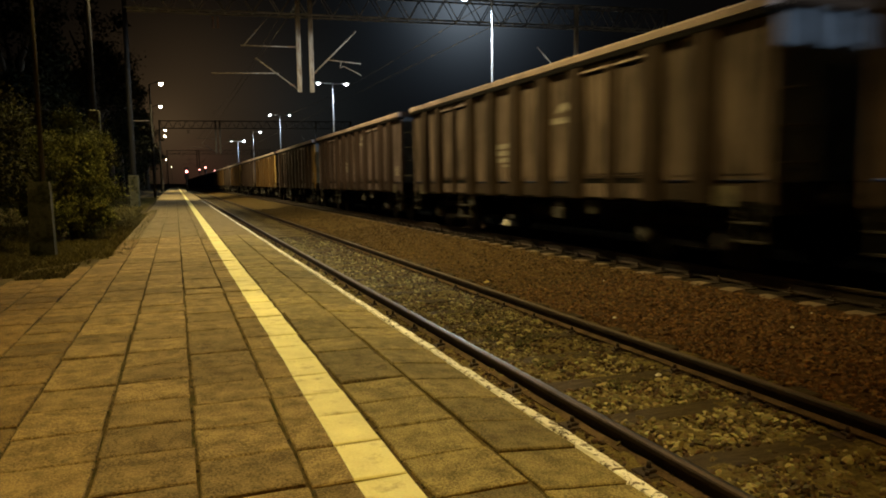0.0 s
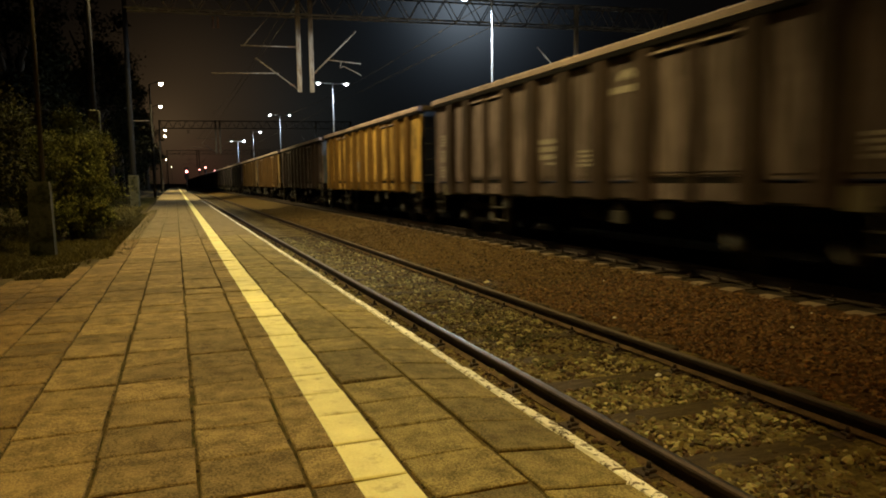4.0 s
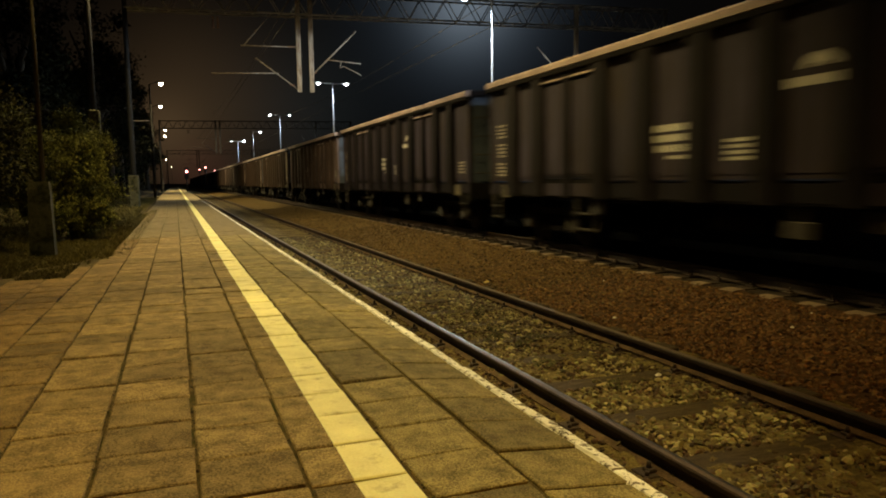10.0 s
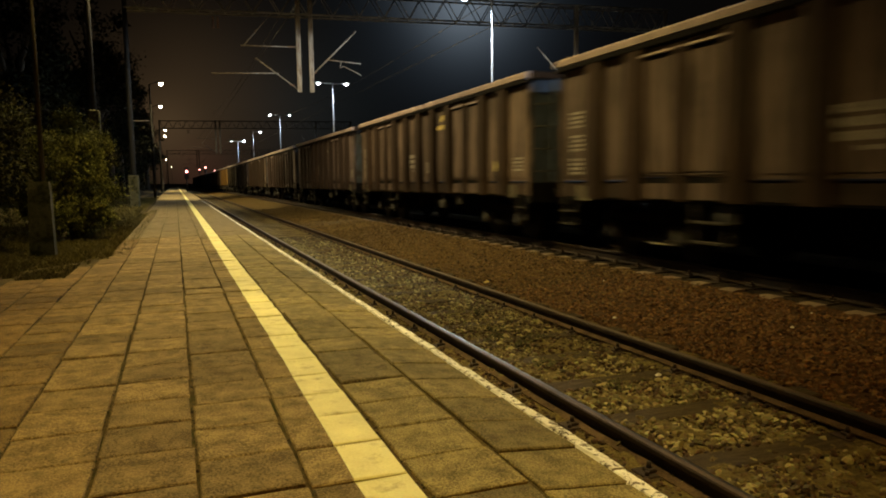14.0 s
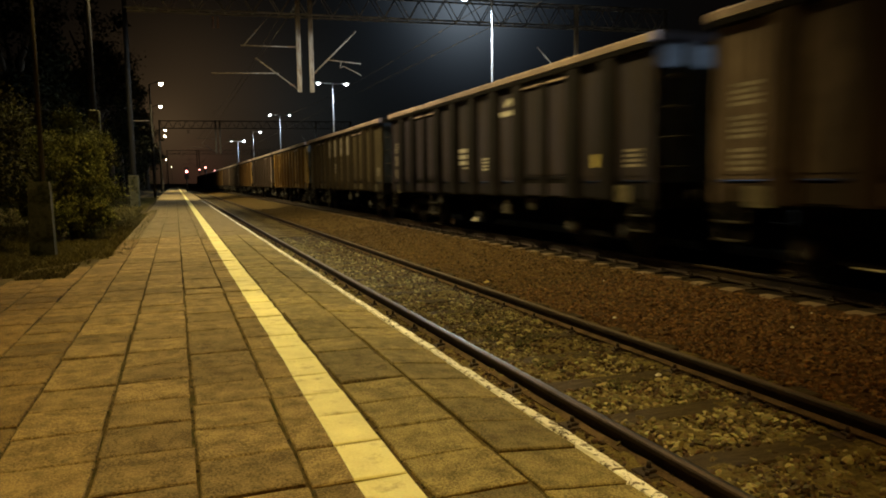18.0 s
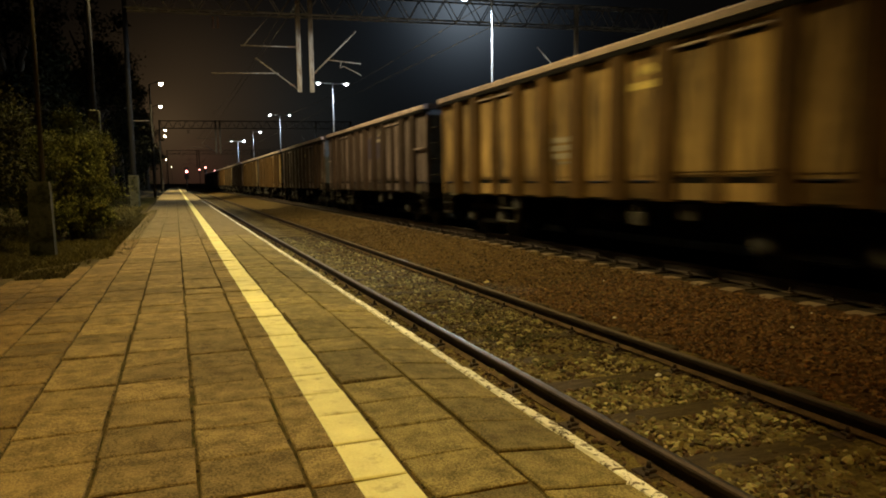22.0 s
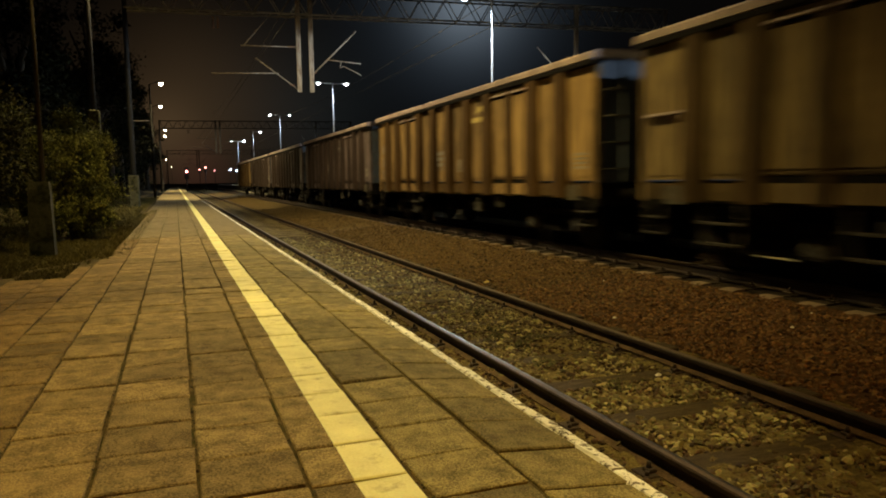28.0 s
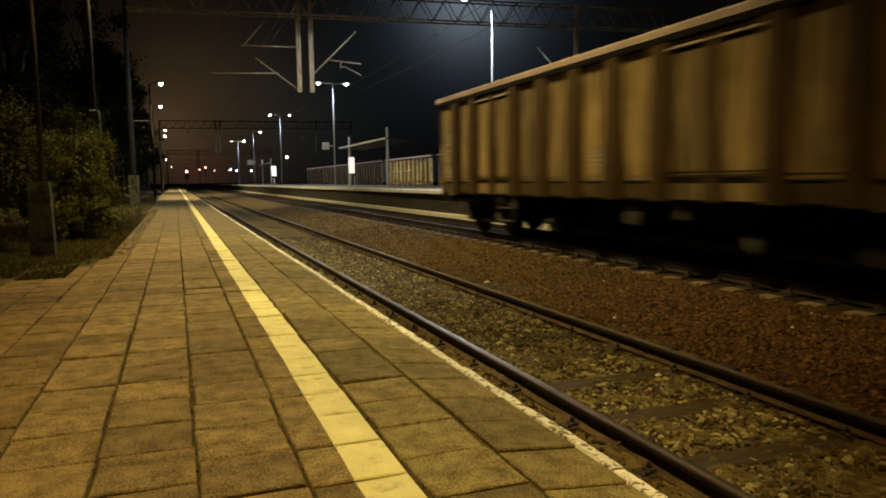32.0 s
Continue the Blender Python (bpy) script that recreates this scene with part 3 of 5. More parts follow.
FIELDS = [1.215, 1.138, 1.094, 1.116, 1.239, 1.24, 1.24, 1.239, 1.116, 1.094, 1.138, 1.215]   # side fields, front to rear
STOPS = [sum(FIELDS[:i]) for i in range(13)]


def side_parts(parent, side):
    """Panels, door leaves, stakes and sill of one side; side -1 faces the near platform."""
    turn = Matrix.Identity(4) if side < 0 else Matrix.Translation((0, LONG, 0)) @ pose(0, 0, 0, 0, 0, 180)
    for i, w in enumerate(FIELDS):
        a, b = STOPS[i] + 0.085, STOPS[i + 1] - 0.085
        mid, h = (a + b) / 2, (b - a) / 2
        if i in (2, 3, 8, 9):
            a, b = STOPS[i] + (0.085 if i in (2, 8) else 0.03), STOPS[i + 1] - (0.085 if i in (3, 9) else 0.03)
            h = (b - a) / 2
            mid = (a + b) / 2
            leaf = part("door_leaf", MESH["leaf"], None, parent, "", turn @ pose(-HALF, mid, 0))
            part("door_bar", MESH["door_bar"], None, leaf, "dust-covered locking bar")
        else:
            part("side_panel", MESH["panel"], None, parent, "", turn @ pose(-HALF, mid, 0))
            part("lower_flap", MESH["flap"], None, parent, "", turn @ pose(-HALF, mid, 0))
    for i in range(1, 12):
        part("stake", MESH["thin_stake" if i in (3, 9) else "stake"], None, parent, "pressed-steel stake, grime and shade in its dark colour",
             turn @ pose(-HALF, STOPS[i], 0))
    for y in (0.045, LONG - 0.045):
        part("corner_post", MESH["post"], None, parent, "", turn @ pose(-HALF, y, 0))
    part("top_rail", MESH["top_rail"], None, parent, "dusty projecting top rail with a painted shadow strip below", turn @ pose(-HALF, 0, 0))
    part("solebar", MESH["solebar"], None, parent, "sooty steel solebar", turn @ pose(-HALF, 0, 0))
    for y in (0.82, LONG - 0.82):
        part("corner_plate", MESH["corner_plate"], None, parent, "pale dusty corner plate", turn @ pose(-HALF, y, 0))
    for y in (0.35, LONG - 0.35):
        part("step", MESH["step"], None, parent, "welded shunter's step", turn @ pose(-HALF, y, 0))


def bogie(parent, y):
    b = part("bogie", MESH["bolster"], None, parent, "sooty two-axle bogie", pose(0, y, 0))
    for s in (-1, 1):
        part("bogie_side_frame", MESH["side_frame"], None, b, "", pose(s * 1.0, 0, 0))
        for a in (-0.9, 0.9):
            part("axle_box", MESH["axle_box"], None, b, "dusty pale axle box", pose(s * 1.08, a, 0, 0, 0, 0 if s > 0 else 180))
    for a in (-0.9, 0.9):
        part("axle", MESH["axle"], None, b, "", pose(0, a, 0))
        for turn in (0, 180):
            part("wheel", MESH["wheel"], None, b, "", pose(0, a, 0, 0, 0, turn))


def wheel_profile(g, x, s):
    for a, b, r in ((-0.065, 0.065, 0.46), (0.045, 0.07, 0.488)):
        g.tube((x - s * a, 0, 0.46), (x - s * b, 0, 0.46), r, r, 28)
    g.tube((x + s * 0.065, 0, 0.46), (x + s * 0.078, 0, 0.46), 0.40, 0.36, 28)
    g.tube((x + s * 0.06, 0, 0.46), (x + s * 0.12, 0, 0.46), 0.12, 0.11, 14)


def wagon_meshes():
    m = {}
    w = (1.237 - 0.17) / 2
    g = Geo()
    # pressed panel: flat field with a shallow raised border
    g.box(0.0, 0.05, -w, w, FLOOR + 0.02, TOP - 0.20, 0)
    g.box(-0.012, 0.0, -w + 0.07, w - 0.07, FLOOR + 0.09, TOP - 0.30, 0, 0)
    m["panel"] = g.mesh("side_panel", [BODY])
    m["flap"] = Geo().box(-0.02, 0.05, -w, w, SILL + 0.03, FLOOR - 0.03, 0).mesh("lower_flap", [FLAP])
    w = 0.502
    g = Geo()
    g.box(0.0, 0.05, -w, w, FLOOR + 0.06, TOP - 0.20)
    g.box(-0.015, 0.0, -w + 0.05, w - 0.05, FLOOR + 0.14, TOP - 0.40)
    g.box(-0.03, 0.05, -w, w, SILL + 0.03, FLOOR - 0.03)
    for z in (1.75, 2.7):
        g.tube((-0.012, -w + 0.02, z - 0.06), (-0.012, -w + 0.02, z + 0.06), 0.022, 0.022, 6)
    # dark strips stand for the slots at the door's head and foot
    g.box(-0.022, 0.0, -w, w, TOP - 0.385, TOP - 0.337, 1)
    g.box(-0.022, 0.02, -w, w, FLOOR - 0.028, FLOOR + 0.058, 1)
    g.box(-0.04, 0.0, -w, w, FLOOR + 0.075, FLOOR + 0.11, 2, 0.008)
    m["leaf"] = g.mesh("door_leaf", [BODY, SOOT_SHADE, FLAP])
    m["door_bar"] = Geo().box(-0.07, -0.0, -w, w, TOP - 0.335, TOP - 0.30, 0, 0.008).mesh("door_bar", [CHORD])
    # stakes made wide and dark to take in the shade beside them
    for key, a, d in (("stake", 0.28, 0.14), ("thin_stake", 0.15, 0.10)):
        g = Geo()
        b = len(g.v)
        for z, k in ((SILL - 0.0, 0.8), (FLOOR + 0.15, 1.0), (TOP - 0.14, 0.75)):
            g.v += [(0.02, -a, z), (-d * k, -a * 0.62, z), (-d * k, a * 0.62, z), (0.02, a, z)]
        for r in (0, 4):
            for i in range(3):
                g.face([b + r + i + 1, b + r + i, b + r + 4 + i, b + r + 5 + i])
        g.face([b, b + 1, b + 2, b + 3])
        g.face([b + 11, b + 10, b + 9, b + 8])
        m[key] = g.mesh("stake", [STAKE])
    m["post"] = Geo().box(-0.03, 0.08, -0.045, 0.045, SILL, TOP - 0.1, 0, 0.01).mesh("corner_post", [BODY])
    prof = [(0.10, TOP - 0.14), (-0.02, TOP - 0.14), (-0.125, TOP - 0.125), (-0.13, TOP - 0.03), (-0.105, TOP), (0.10, TOP)]
    g = Geo().prism(prof, -0.03, LONG + 0.03)
    # dark strip that paints the shadow of the projecting rail
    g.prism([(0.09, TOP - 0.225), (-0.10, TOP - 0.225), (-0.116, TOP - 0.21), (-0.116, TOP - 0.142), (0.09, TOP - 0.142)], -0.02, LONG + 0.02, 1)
    m["top_rail"] = g.mesh("top_rail", [CHORD, SOOT_SHADE])
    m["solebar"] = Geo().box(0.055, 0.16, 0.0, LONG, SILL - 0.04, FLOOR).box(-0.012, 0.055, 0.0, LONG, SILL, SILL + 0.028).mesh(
        "solebar", [SOOT_SHADE])
    m["corner_plate"] = Geo().box(-0.032, -0.014, -0.2, 0.2, SILL - 0.04, FLOOR - 0.06, 0, 0.004).mesh("corner_plate", [MARK_DUST])
    g = Geo()
    for y in (-0.2, 0.2):
        g.box(-0.02, 0.0, y - 0.018, y + 0.018, 0.50, SILL)
    for z in (0.50, 0.74):
        g.box(-0.08, 0.02, -0.22, 0.22, z, z + 0.025)
    m["step"] = g.mesh("step", [DUSTY_STEP])
    g = Geo()
    for y in (-0.34, 0.34):
        g.box(0.0, 0.03, y - 0.02, y + 0.02, 0.42, SILL)
    for z in (0.42, 0.70):
        g.box(-0.06, 0.04, -0.36, 0.36, z, z + 0.03)
    m["ladder"] = g.mesh("ladder", [DUSTY_STEP])
    g = Geo().box(0.02, 0.10, -0.17, 0.17, 0.60, 0.80, 0, 0.01).box(0.04, 0.08, -0.03, 0.03, 0.82, SILL)
    m["brake_panel"] = g.mesh("brake_panel", [DUSTY_STEP])
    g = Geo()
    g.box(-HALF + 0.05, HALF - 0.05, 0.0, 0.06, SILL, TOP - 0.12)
    m["end_wall"] = g.mesh("end_wall", [END_TINT])
    m["end_post"] = Geo().box(-0.07, 0.07, -0.09, 0.0, FLOOR, TOP - 0.14, 0, 0.01).mesh("end_post", [END_TINT])
    m["end_rung"] = Geo().path([(-0.19, 0, 0), (-0.19, -0.12, 0), (0.19, -0.12, 0), (0.19, 0, 0)], 0.014, 6).mesh("end_rung", [DUSTY_STEP])
    m["end_rail"] = Geo().box(-HALF, HALF, -0.10, 0.055, TOP - 0.13, TOP, 0, 0.01).mesh("end_rail", [STAKE])
    g = Geo().box(-HALF, HALF, -0.02, 0.25, 0.86, FLOOR - 0.02, 0, 0.01)
    m["headstock"] = g.mesh("headstock", [SOOT_SHADE])
    m["floor"] = Geo().box(-HALF + 0.05, HALF - 0.05, 0.06, LONG - 0.06, FLOOR - 0.08, FLOOR).box(-0.2, 0.2, 0.2, LONG - 0.2, 0.9, FLOOR - 0.08).mesh(
        "floor", [SOOT_SHADE])
    g = Geo()
    g.tube((0, 0, 1.06), (0, -0.36, 1.06), 0.10, 0.09, 14)
    g.tube((0, -0.30, 1.06), (0, -0.55, 1.06), 0.07, 0.07, 14)
    g.tube((0, -0.55, 1.06), (0, -0.585, 1.06), 0.20, 0.19, 20)
    m["buffer"] = g.mesh("buffer", [SOOT_SHADE])
    g = Geo()
    g.box(-0.03, 0.03, -0.30, 0.0, 1.0, 1.09, 0, 0.01)
    g.path([(0.05, -0.28, 1.03), (0.06, -0.62, 0.9), (-0.06, -0.62, 0.9), (-0.05, -0.28, 1.03)], 0.02)
    m["coupling"] = g.mesh("coupling", [SOOT_SHADE])
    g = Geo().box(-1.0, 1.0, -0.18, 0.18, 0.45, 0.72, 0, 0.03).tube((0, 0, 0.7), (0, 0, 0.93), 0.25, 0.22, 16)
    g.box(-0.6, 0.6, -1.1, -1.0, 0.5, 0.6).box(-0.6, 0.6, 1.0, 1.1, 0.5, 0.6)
    m["bolster"] = g.mesh("bogie", [SOOT_SHADE])
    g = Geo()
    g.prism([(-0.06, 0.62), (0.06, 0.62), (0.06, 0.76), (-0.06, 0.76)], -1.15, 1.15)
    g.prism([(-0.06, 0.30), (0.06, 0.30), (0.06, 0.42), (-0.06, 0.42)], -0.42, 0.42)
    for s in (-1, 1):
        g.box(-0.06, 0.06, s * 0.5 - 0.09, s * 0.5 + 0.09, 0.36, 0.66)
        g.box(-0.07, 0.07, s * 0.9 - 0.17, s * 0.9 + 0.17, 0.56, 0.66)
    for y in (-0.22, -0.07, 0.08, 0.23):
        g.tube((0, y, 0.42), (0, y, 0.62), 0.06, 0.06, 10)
    m["side_frame"] = g.mesh("bogie_side_frame", [SOOT_SHADE])
    g = Geo().tube((-0.1, 0, 0.46), (0.07, 0, 0.46), 0.15, 0.14, 16).tube((0.07, 0, 0.46), (0.09, 0, 0.46), 0.115, 0.10, 16)
    m["axle_box"] = g.mesh("axle_box", [AXLEBOX])
    g = Geo()
    wheel_profile(g, 0.75, 1)
    m["wheel"] = g.mesh("wheel", [WHEEL])
    m["axle"] = Geo().tube((-0.98, 0, 0.46), (0.98, 0, 0.46), 0.075, 0.075, 12).mesh("axle", [WHEEL])
    g = Geo().tube((-0.7, LONG / 2 - 0.6, 0.72), (-0.7, LONG / 2 + 0.5, 0.72), 0.17, 0.17, 14)
    g.box(-1.2, -0.4, LONG / 2 + 0.7, LONG / 2 + 0.78, 0.55, 0.95)
    m["air_tank"] = g.mesh("air_tank", [SOOT_SHADE])
    g = Geo()
    g.box(-1.36, -1.30, -0.16, 0.16, 0.72, 0.98, 0, 0.01)
    m["lever"] = g.mesh("brake_lever_plate", [AXLEBOX])
    # markings
    g = Geo()
    n = 12
    b = len(g.v)
    for i in range(n + 1):
        t = math.pi * i / n
        g.v += [(0, 0.22 * math.cos(t), 0.10 + 0.17 * math.sin(t)), (0, 0.09 * math.cos(t), 0.10 + 0.05 * math.sin(t))]
    for i in range(n):
        k = b + 2 * i
        g.face([k, k + 1, k + 3, k + 2])
    g.box(-0.002, 0.0, -0.44, 0.44, -0.10, 0.01)
    m["emblem"] = g
    g = Geo()
    r = random.Random(5)
    for j, z in enumerate((0.13, -0.02, -0.17, -0.30)):
        y = -0.32
        while y < (0.30 if j < 3 else 0.05):
            a = r.uniform(0.05, 0.11)
            g.box(-0.002, 0.0, y, y + a, z - (0.05 if j < 3 else 0.025), z + (0.05 if j < 3 else 0.025))
            y += a + 0.02
    m["lettering"] = g
    g = Geo()
    for z in (0.12, 0.04, -0.04, -0.12):
        for y in (-0.21, -0.07, 0.07):
            g.box(-0.002, 0.0, y, y + 0.115, z - 0.023, z + 0.023)
    m["load_table"] = g
    m["label_plate"] = Geo().box(-0.012, 0.0, -0.17, 0.17, -0.11, 0.11, 0, 0.003)
    m["patch"] = Geo().box(-0.003, 0.0, -0.40, 0.40, -0.38, 0.38)
    g = Geo().box(-0.09, 0.0, -0.44, 0.44, 0.0, 0.035, 0, 0.008).tube((-0.05, -0.2, 0.02), (-0.05, -0.2, -0.12), 0.02)
    m["ledge"] = g
    return m


MARK_DUST = surface("pale_dusty_plate", (0.045, 0.038, 0.024), (0.15, 0.126, 0.075), 6, 50, 0.75, 0.2, varied=0.3)
DUSTY_STEP = surface("dusty_step_steel", (0.02, 0.017, 0.013), (0.06, 0.052, 0.039), 5, 40, 0.7, 0.2)
MESH = wagon_meshes()
for key, mats in (("emblem", (MARK_PALE, MARK_YELLOW, MARK_BRIGHT)), ("lettering", (MARK_PALE, MARK_BRIGHT)), ("load_table", (MARK_PALE, MARK_BRIGHT)),
                  ("label_plate", (MARK_PALE, PLATE_YELLOW)), ("patch", (MARK_PALE, MARK_PURPLE)), ("ledge", (CHORD, CHORD))):
    geo = MESH.pop(key)
    MESH[key] = [geo.mesh(key, [m]) for m in mats]

first = thing("freight_wagon", (TRACK_2, 0, RAIL_2), "open bogie coal wagon", "freight wagon", "wagons of the freight train")
for s in (-1, 1):
    side_parts(first, s)
for y, turn in ((0, 0), (LONG, 180)):
    wall = part("end_wall", MESH["end_wall"], None, first, "", pose(0, y, 0, 0, 0, turn))
    for x in (-0.9, -0.3, 0.3, 0.9):
        part("end_post", MESH["end_post"], None, wall, "", pose(x, 0, 0))
    part("end_rail", MESH["end_rail"], None, wall, "")
    for z in (1.5, 1.95, 2.4, 2.85):
        part("end_rung", MESH["end_rung"], None, wall, "pale worn rung", pose(1.12 if y else -1.12, 0, z))
part("floor", MESH["floor"], None, first)
for y, turn in ((0, 0), (LONG, 180)):
    part("headstock", MESH["headstock"], None, first, "", pose(0, y, 0, 0, 0, turn))
    part("coupling", MESH["coupling"], None, first, "", pose(0, y, 0, 0, 0, turn))
    for x in (-0.875, 0.875):
        part("buffer", MESH["buffer"], None, first, "", pose(x, y, 0, 0, 0, turn))
bogie(first, 2.12)
bogie(first, LONG - 2.12)
part("air_tank", MESH["air_tank"], None, first)
part("ladder", MESH["ladder"], None, first, "dusty steel ladder under the side", pose(-HALF, 10.01, 0))
part("brake_panel", MESH["brake_panel"], None, first, "pale brake changeover panel", pose(-HALF, 5.36, 0))
for y in (4.27, LONG - 4.27):
    part("brake_lever_plate", MESH["lever"], None, first, "", pose(0, y, 0))

OCHRE, RUST, GREYB = (0.40, 0.275, 0.10), (0.60, 0.41, 0.095), (0.19, 0.149, 0.150)
BROWN, DARK, OLIVE = (0.165, 0.122, 0.100), (0.034, 0.028, 0.052), (0.11, 0.094, 0.05)
TONES = {"ochre": (OCHRE, "ochre-brown"), "rust": (RUST, "orange-brown"), "grey": (GREYB, "grey-brown"), "brown": (BROWN, "brown"),
         "dark": (DARK, "soot-dark"), "olive": (OLIVE, "dark olive"), "umber": ((0.28, 0.205, 0.085), "dull ochre")}
# front to rear of the train: tone and markings
# o rusty front panels, P one purple panel, e emblem, n number rows, t load table, y yellow plate, w white upper patches, p purple patches, l ledges, u unmarked, Y yellow emblem
WAGONS = ["brown en", "brown en", "grey Ent", "grey Ento", "ochre En", "grey Ent", "rust n", "grey Ent", "ochre En", "umber Enty", "dark ent",
          "dark enty", "dark ent", "grey Ent", "brown Ent", "brown Ent", "brown Enty", "grey Ent", "grey ent", "brown Ent", "dark Enty", "olive nwt",
          "rust u", "grey Enty", "ochre En", "grey Epl", "brown Ent", "ochre EPn", "umber En", "brown Ent", "umber Enl", "ochre Ent", "grey Ent",
          "grey Enty", "grey Ent", "umber t"]
train = []
for k, spec in enumerate(WAGONS):
    tone, marks = spec.split()
    colour, word = TONES[tone]
    r = random.Random(100 + k)
    worn = r.uniform(0.88, 1.12)
    colour = [c * worn * r.uniform(0.98, 1.02) for c in colour]
    w = copy_thing(first, pose(TRACK_2, 0, RAIL_2))
    for o in w.children_recursive:
        o.color = (*colour, 1)

    if "o" in marks:
        for o in w.children:
            if o.data and o.data.name.startswith(("side_panel", "lower_flap", "corner_post")) and o.matrix_basis.translation.y < STOPS[2]:
                o.color = (0.34, 0.21, 0.06, 1)

    if "P" in marks:
        for o in w.children:
            if o.data and o.data.name.startswith("side_panel") and STOPS[7] < o.matrix_basis.translation.y < STOPS[8]:
                o.color = (0.085, 0.065, 0.115, 1)

    def mark(name, kind, field, z, label, dy=0.0, proud=0.0145):
        m = part(name, MESH[name][kind], None, w, label, pose(-HALF - proud, (STOPS[field] + STOPS[field + 1]) / 2 + dy, z * 0.985))
        if name in ("lettering", "load_table"):
            tagged(m, kind="stuff")

    if "e" in marks or "E" in marks:
        mark("emblem", 2 if tone == "dark" else 1 if "E" in marks and tone != "grey" else 0, 4, 2.84 if "E" in marks else 2.50, "worn emblem of an arc over a bar", -0.1)
    if "n" in marks:
        mark("lettering", int(tone == "dark"), 6, 1.96, "rows of worn pale characters")
    if "t" in marks:
        mark("load_table", int(tone == "dark"), 5, 1.72, "small worn load table", -0.1)
        for z in (1.58, 2.0, 2.42):
            mark("load_table", 0, 11, z, "small pale inspection table", 0.05)
        mark("load_table", 0, 0, 1.68, "small worn inspection table", -0.05)
    if "y" in marks:
        mark("label_plate", 1, 1, 1.66, "yellow label plate", -0.25, 0.016)
    if "w" in marks:
        for f in (4, 5, 6, 7):
            mark("patch", 0, f, 2.85, "worn pale paint patch", 0.0, 0.0135)
    if "p" in marks:
        for f in (4, 5):
            mark("patch", 1, f, 2.55, "dull purple spray paint", 0.0, 0.0133)
    if "l" in marks:
        for f in (0, 11):
            mark("ledge", 0, f, 2.28, "dusty ledge with a lever", 0.0, 0.012)
        part("ladder", MESH["ladder"], None, w, "dusty steel ladder under the side", pose(-HALF, LONG - 1.75, 0))
    loaded = ", pale lettering" if "n" in marks else ", unmarked"
    tagged(w, word + " open wagon with ribbed steel sides" + loaded)
    train.append((w, k - 1))
# wagons standing on a siding behind the far platform
# the pale wagon's colour stands in for lamplight falling on it
for y, colour in ((41.13, (0.25, 0.2, 0.12)), (56.56, (0.95, 0.76, 0.30)), (72.00, (0.2, 0.17, 0.12)), (87.42, (0.16, 0.14, 0.1)), (102.86, (0.16, 0.14, 0.1))):
    w = copy_thing(first, pose(21.4, y, 0.1))
    for o in w.children_recursive:
        o.color = (*colour, 1)
    tagged(w, "dull open wagon standing on a siding", "freight wagon", "wagons on the siding")
for o in (*first.children_recursive, first):
    bpy.data.objects.remove(o)
siding = thing("track_3", (0, 0, 0), "siding rails behind the far platform", "railway track", kind="structure")
for s in (-1, 1):
    rail(21.4 + s * 0.7525, 0.1, siding, RAIL_DULL, 200)
for i in range(60):
    part("sleeper", conc_sleeper, None, siding, "", pose(21.4, 32 + i * 1.31, 0.1))

# ---- far platform ----
far = thing("far_platform", (0, 0, 0), "raised island platform with pale slabs", "platform", kind="structure")
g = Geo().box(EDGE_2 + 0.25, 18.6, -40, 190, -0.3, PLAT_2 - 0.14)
part("platform_wall", g, [DARK_WALL], far, "dark concrete wall")
g = Geo().box(EDGE_2 + 0.02, EDGE_2 + 0.25, -40, 190, -0.3, 0.22, 0, 0.02)
part("plinth", g, [PALE_WALL], far, "pale concrete plinth at the foot of the wall")
g = Geo()
for i in range(230):
    y = -40 + i
    g.box(EDGE_2, EDGE_2 + 1.0, y + 0.006, y + 0.994, PLAT_2 - 0.14, PLAT_2 + float(rng.normal(0, 0.004)), 0, 0.012)
tagged(part("edge_slabs", g, [PALE_WALL], far, "pale concrete edge slabs"), kind="stuff")
g = Geo().box(EDGE_2 + 1.0, 18.6, -40, 190, PLAT_2 - 0.14, PLAT_2 - 0.012)
part("paving", g, [CONCRETE], far)


def dome(x, z, r, deep):
    """A bowl of glass that hangs from z."""
    g = Geo()
    for a, b in ((0.0, 0.45), (0.45, 0.8), (0.8, 0.97)):
        g.tube((x, 0, z - deep * a), (x, 0, z - deep * b), r * math.sqrt(1 - a * a), r * math.sqrt(1 - b * b), 14)
    return g


def led_mast(x, y, top, sides):
    t = thing("platform_lamp", (x, y, PLAT_2), "tall galvanised lamp mast with two white lanterns", "lamp post", "far platform lamps")
    h = top - PLAT_2
    part("base_plate", Geo().box(-0.2, 0.2, -0.2, 0.2, 0, 0.03, 0, 0.01), [GALV], t)
    part("mast", Geo().tube((0, 0, 0.03), (0, 0, h + 0.05), 0.066, 0.042, 14), [MAST], t)
    part("cross_arm", Geo().path([(1.1 * sides[0], 0, h + 0.08), (0.5 * sides[0], 0, h), (0.5 * sides[-1] if len(sides) > 1 else 0, 0, h), (1.1 * sides[-1] if len(sides) > 1 else 0, 0, h + 0.02)], 0.035), [GALV], t)
    for s in sides:
        head = part("lantern", Geo().box(s * 1.2 - 0.28, s * 1.2 + 0.28, -0.16, 0.16, h + 0.0, h + 0.09, 0, 0.03), [GALV], t, "flat lantern housing")
        part("lantern_glass", dome(s * 1.2, h, 0.13, 0.11), [LED_GLOW], head, "glowing white glass")
    return t


for x, y, top, sides in LED_MASTS:
    led_mast(x, y, top, sides)


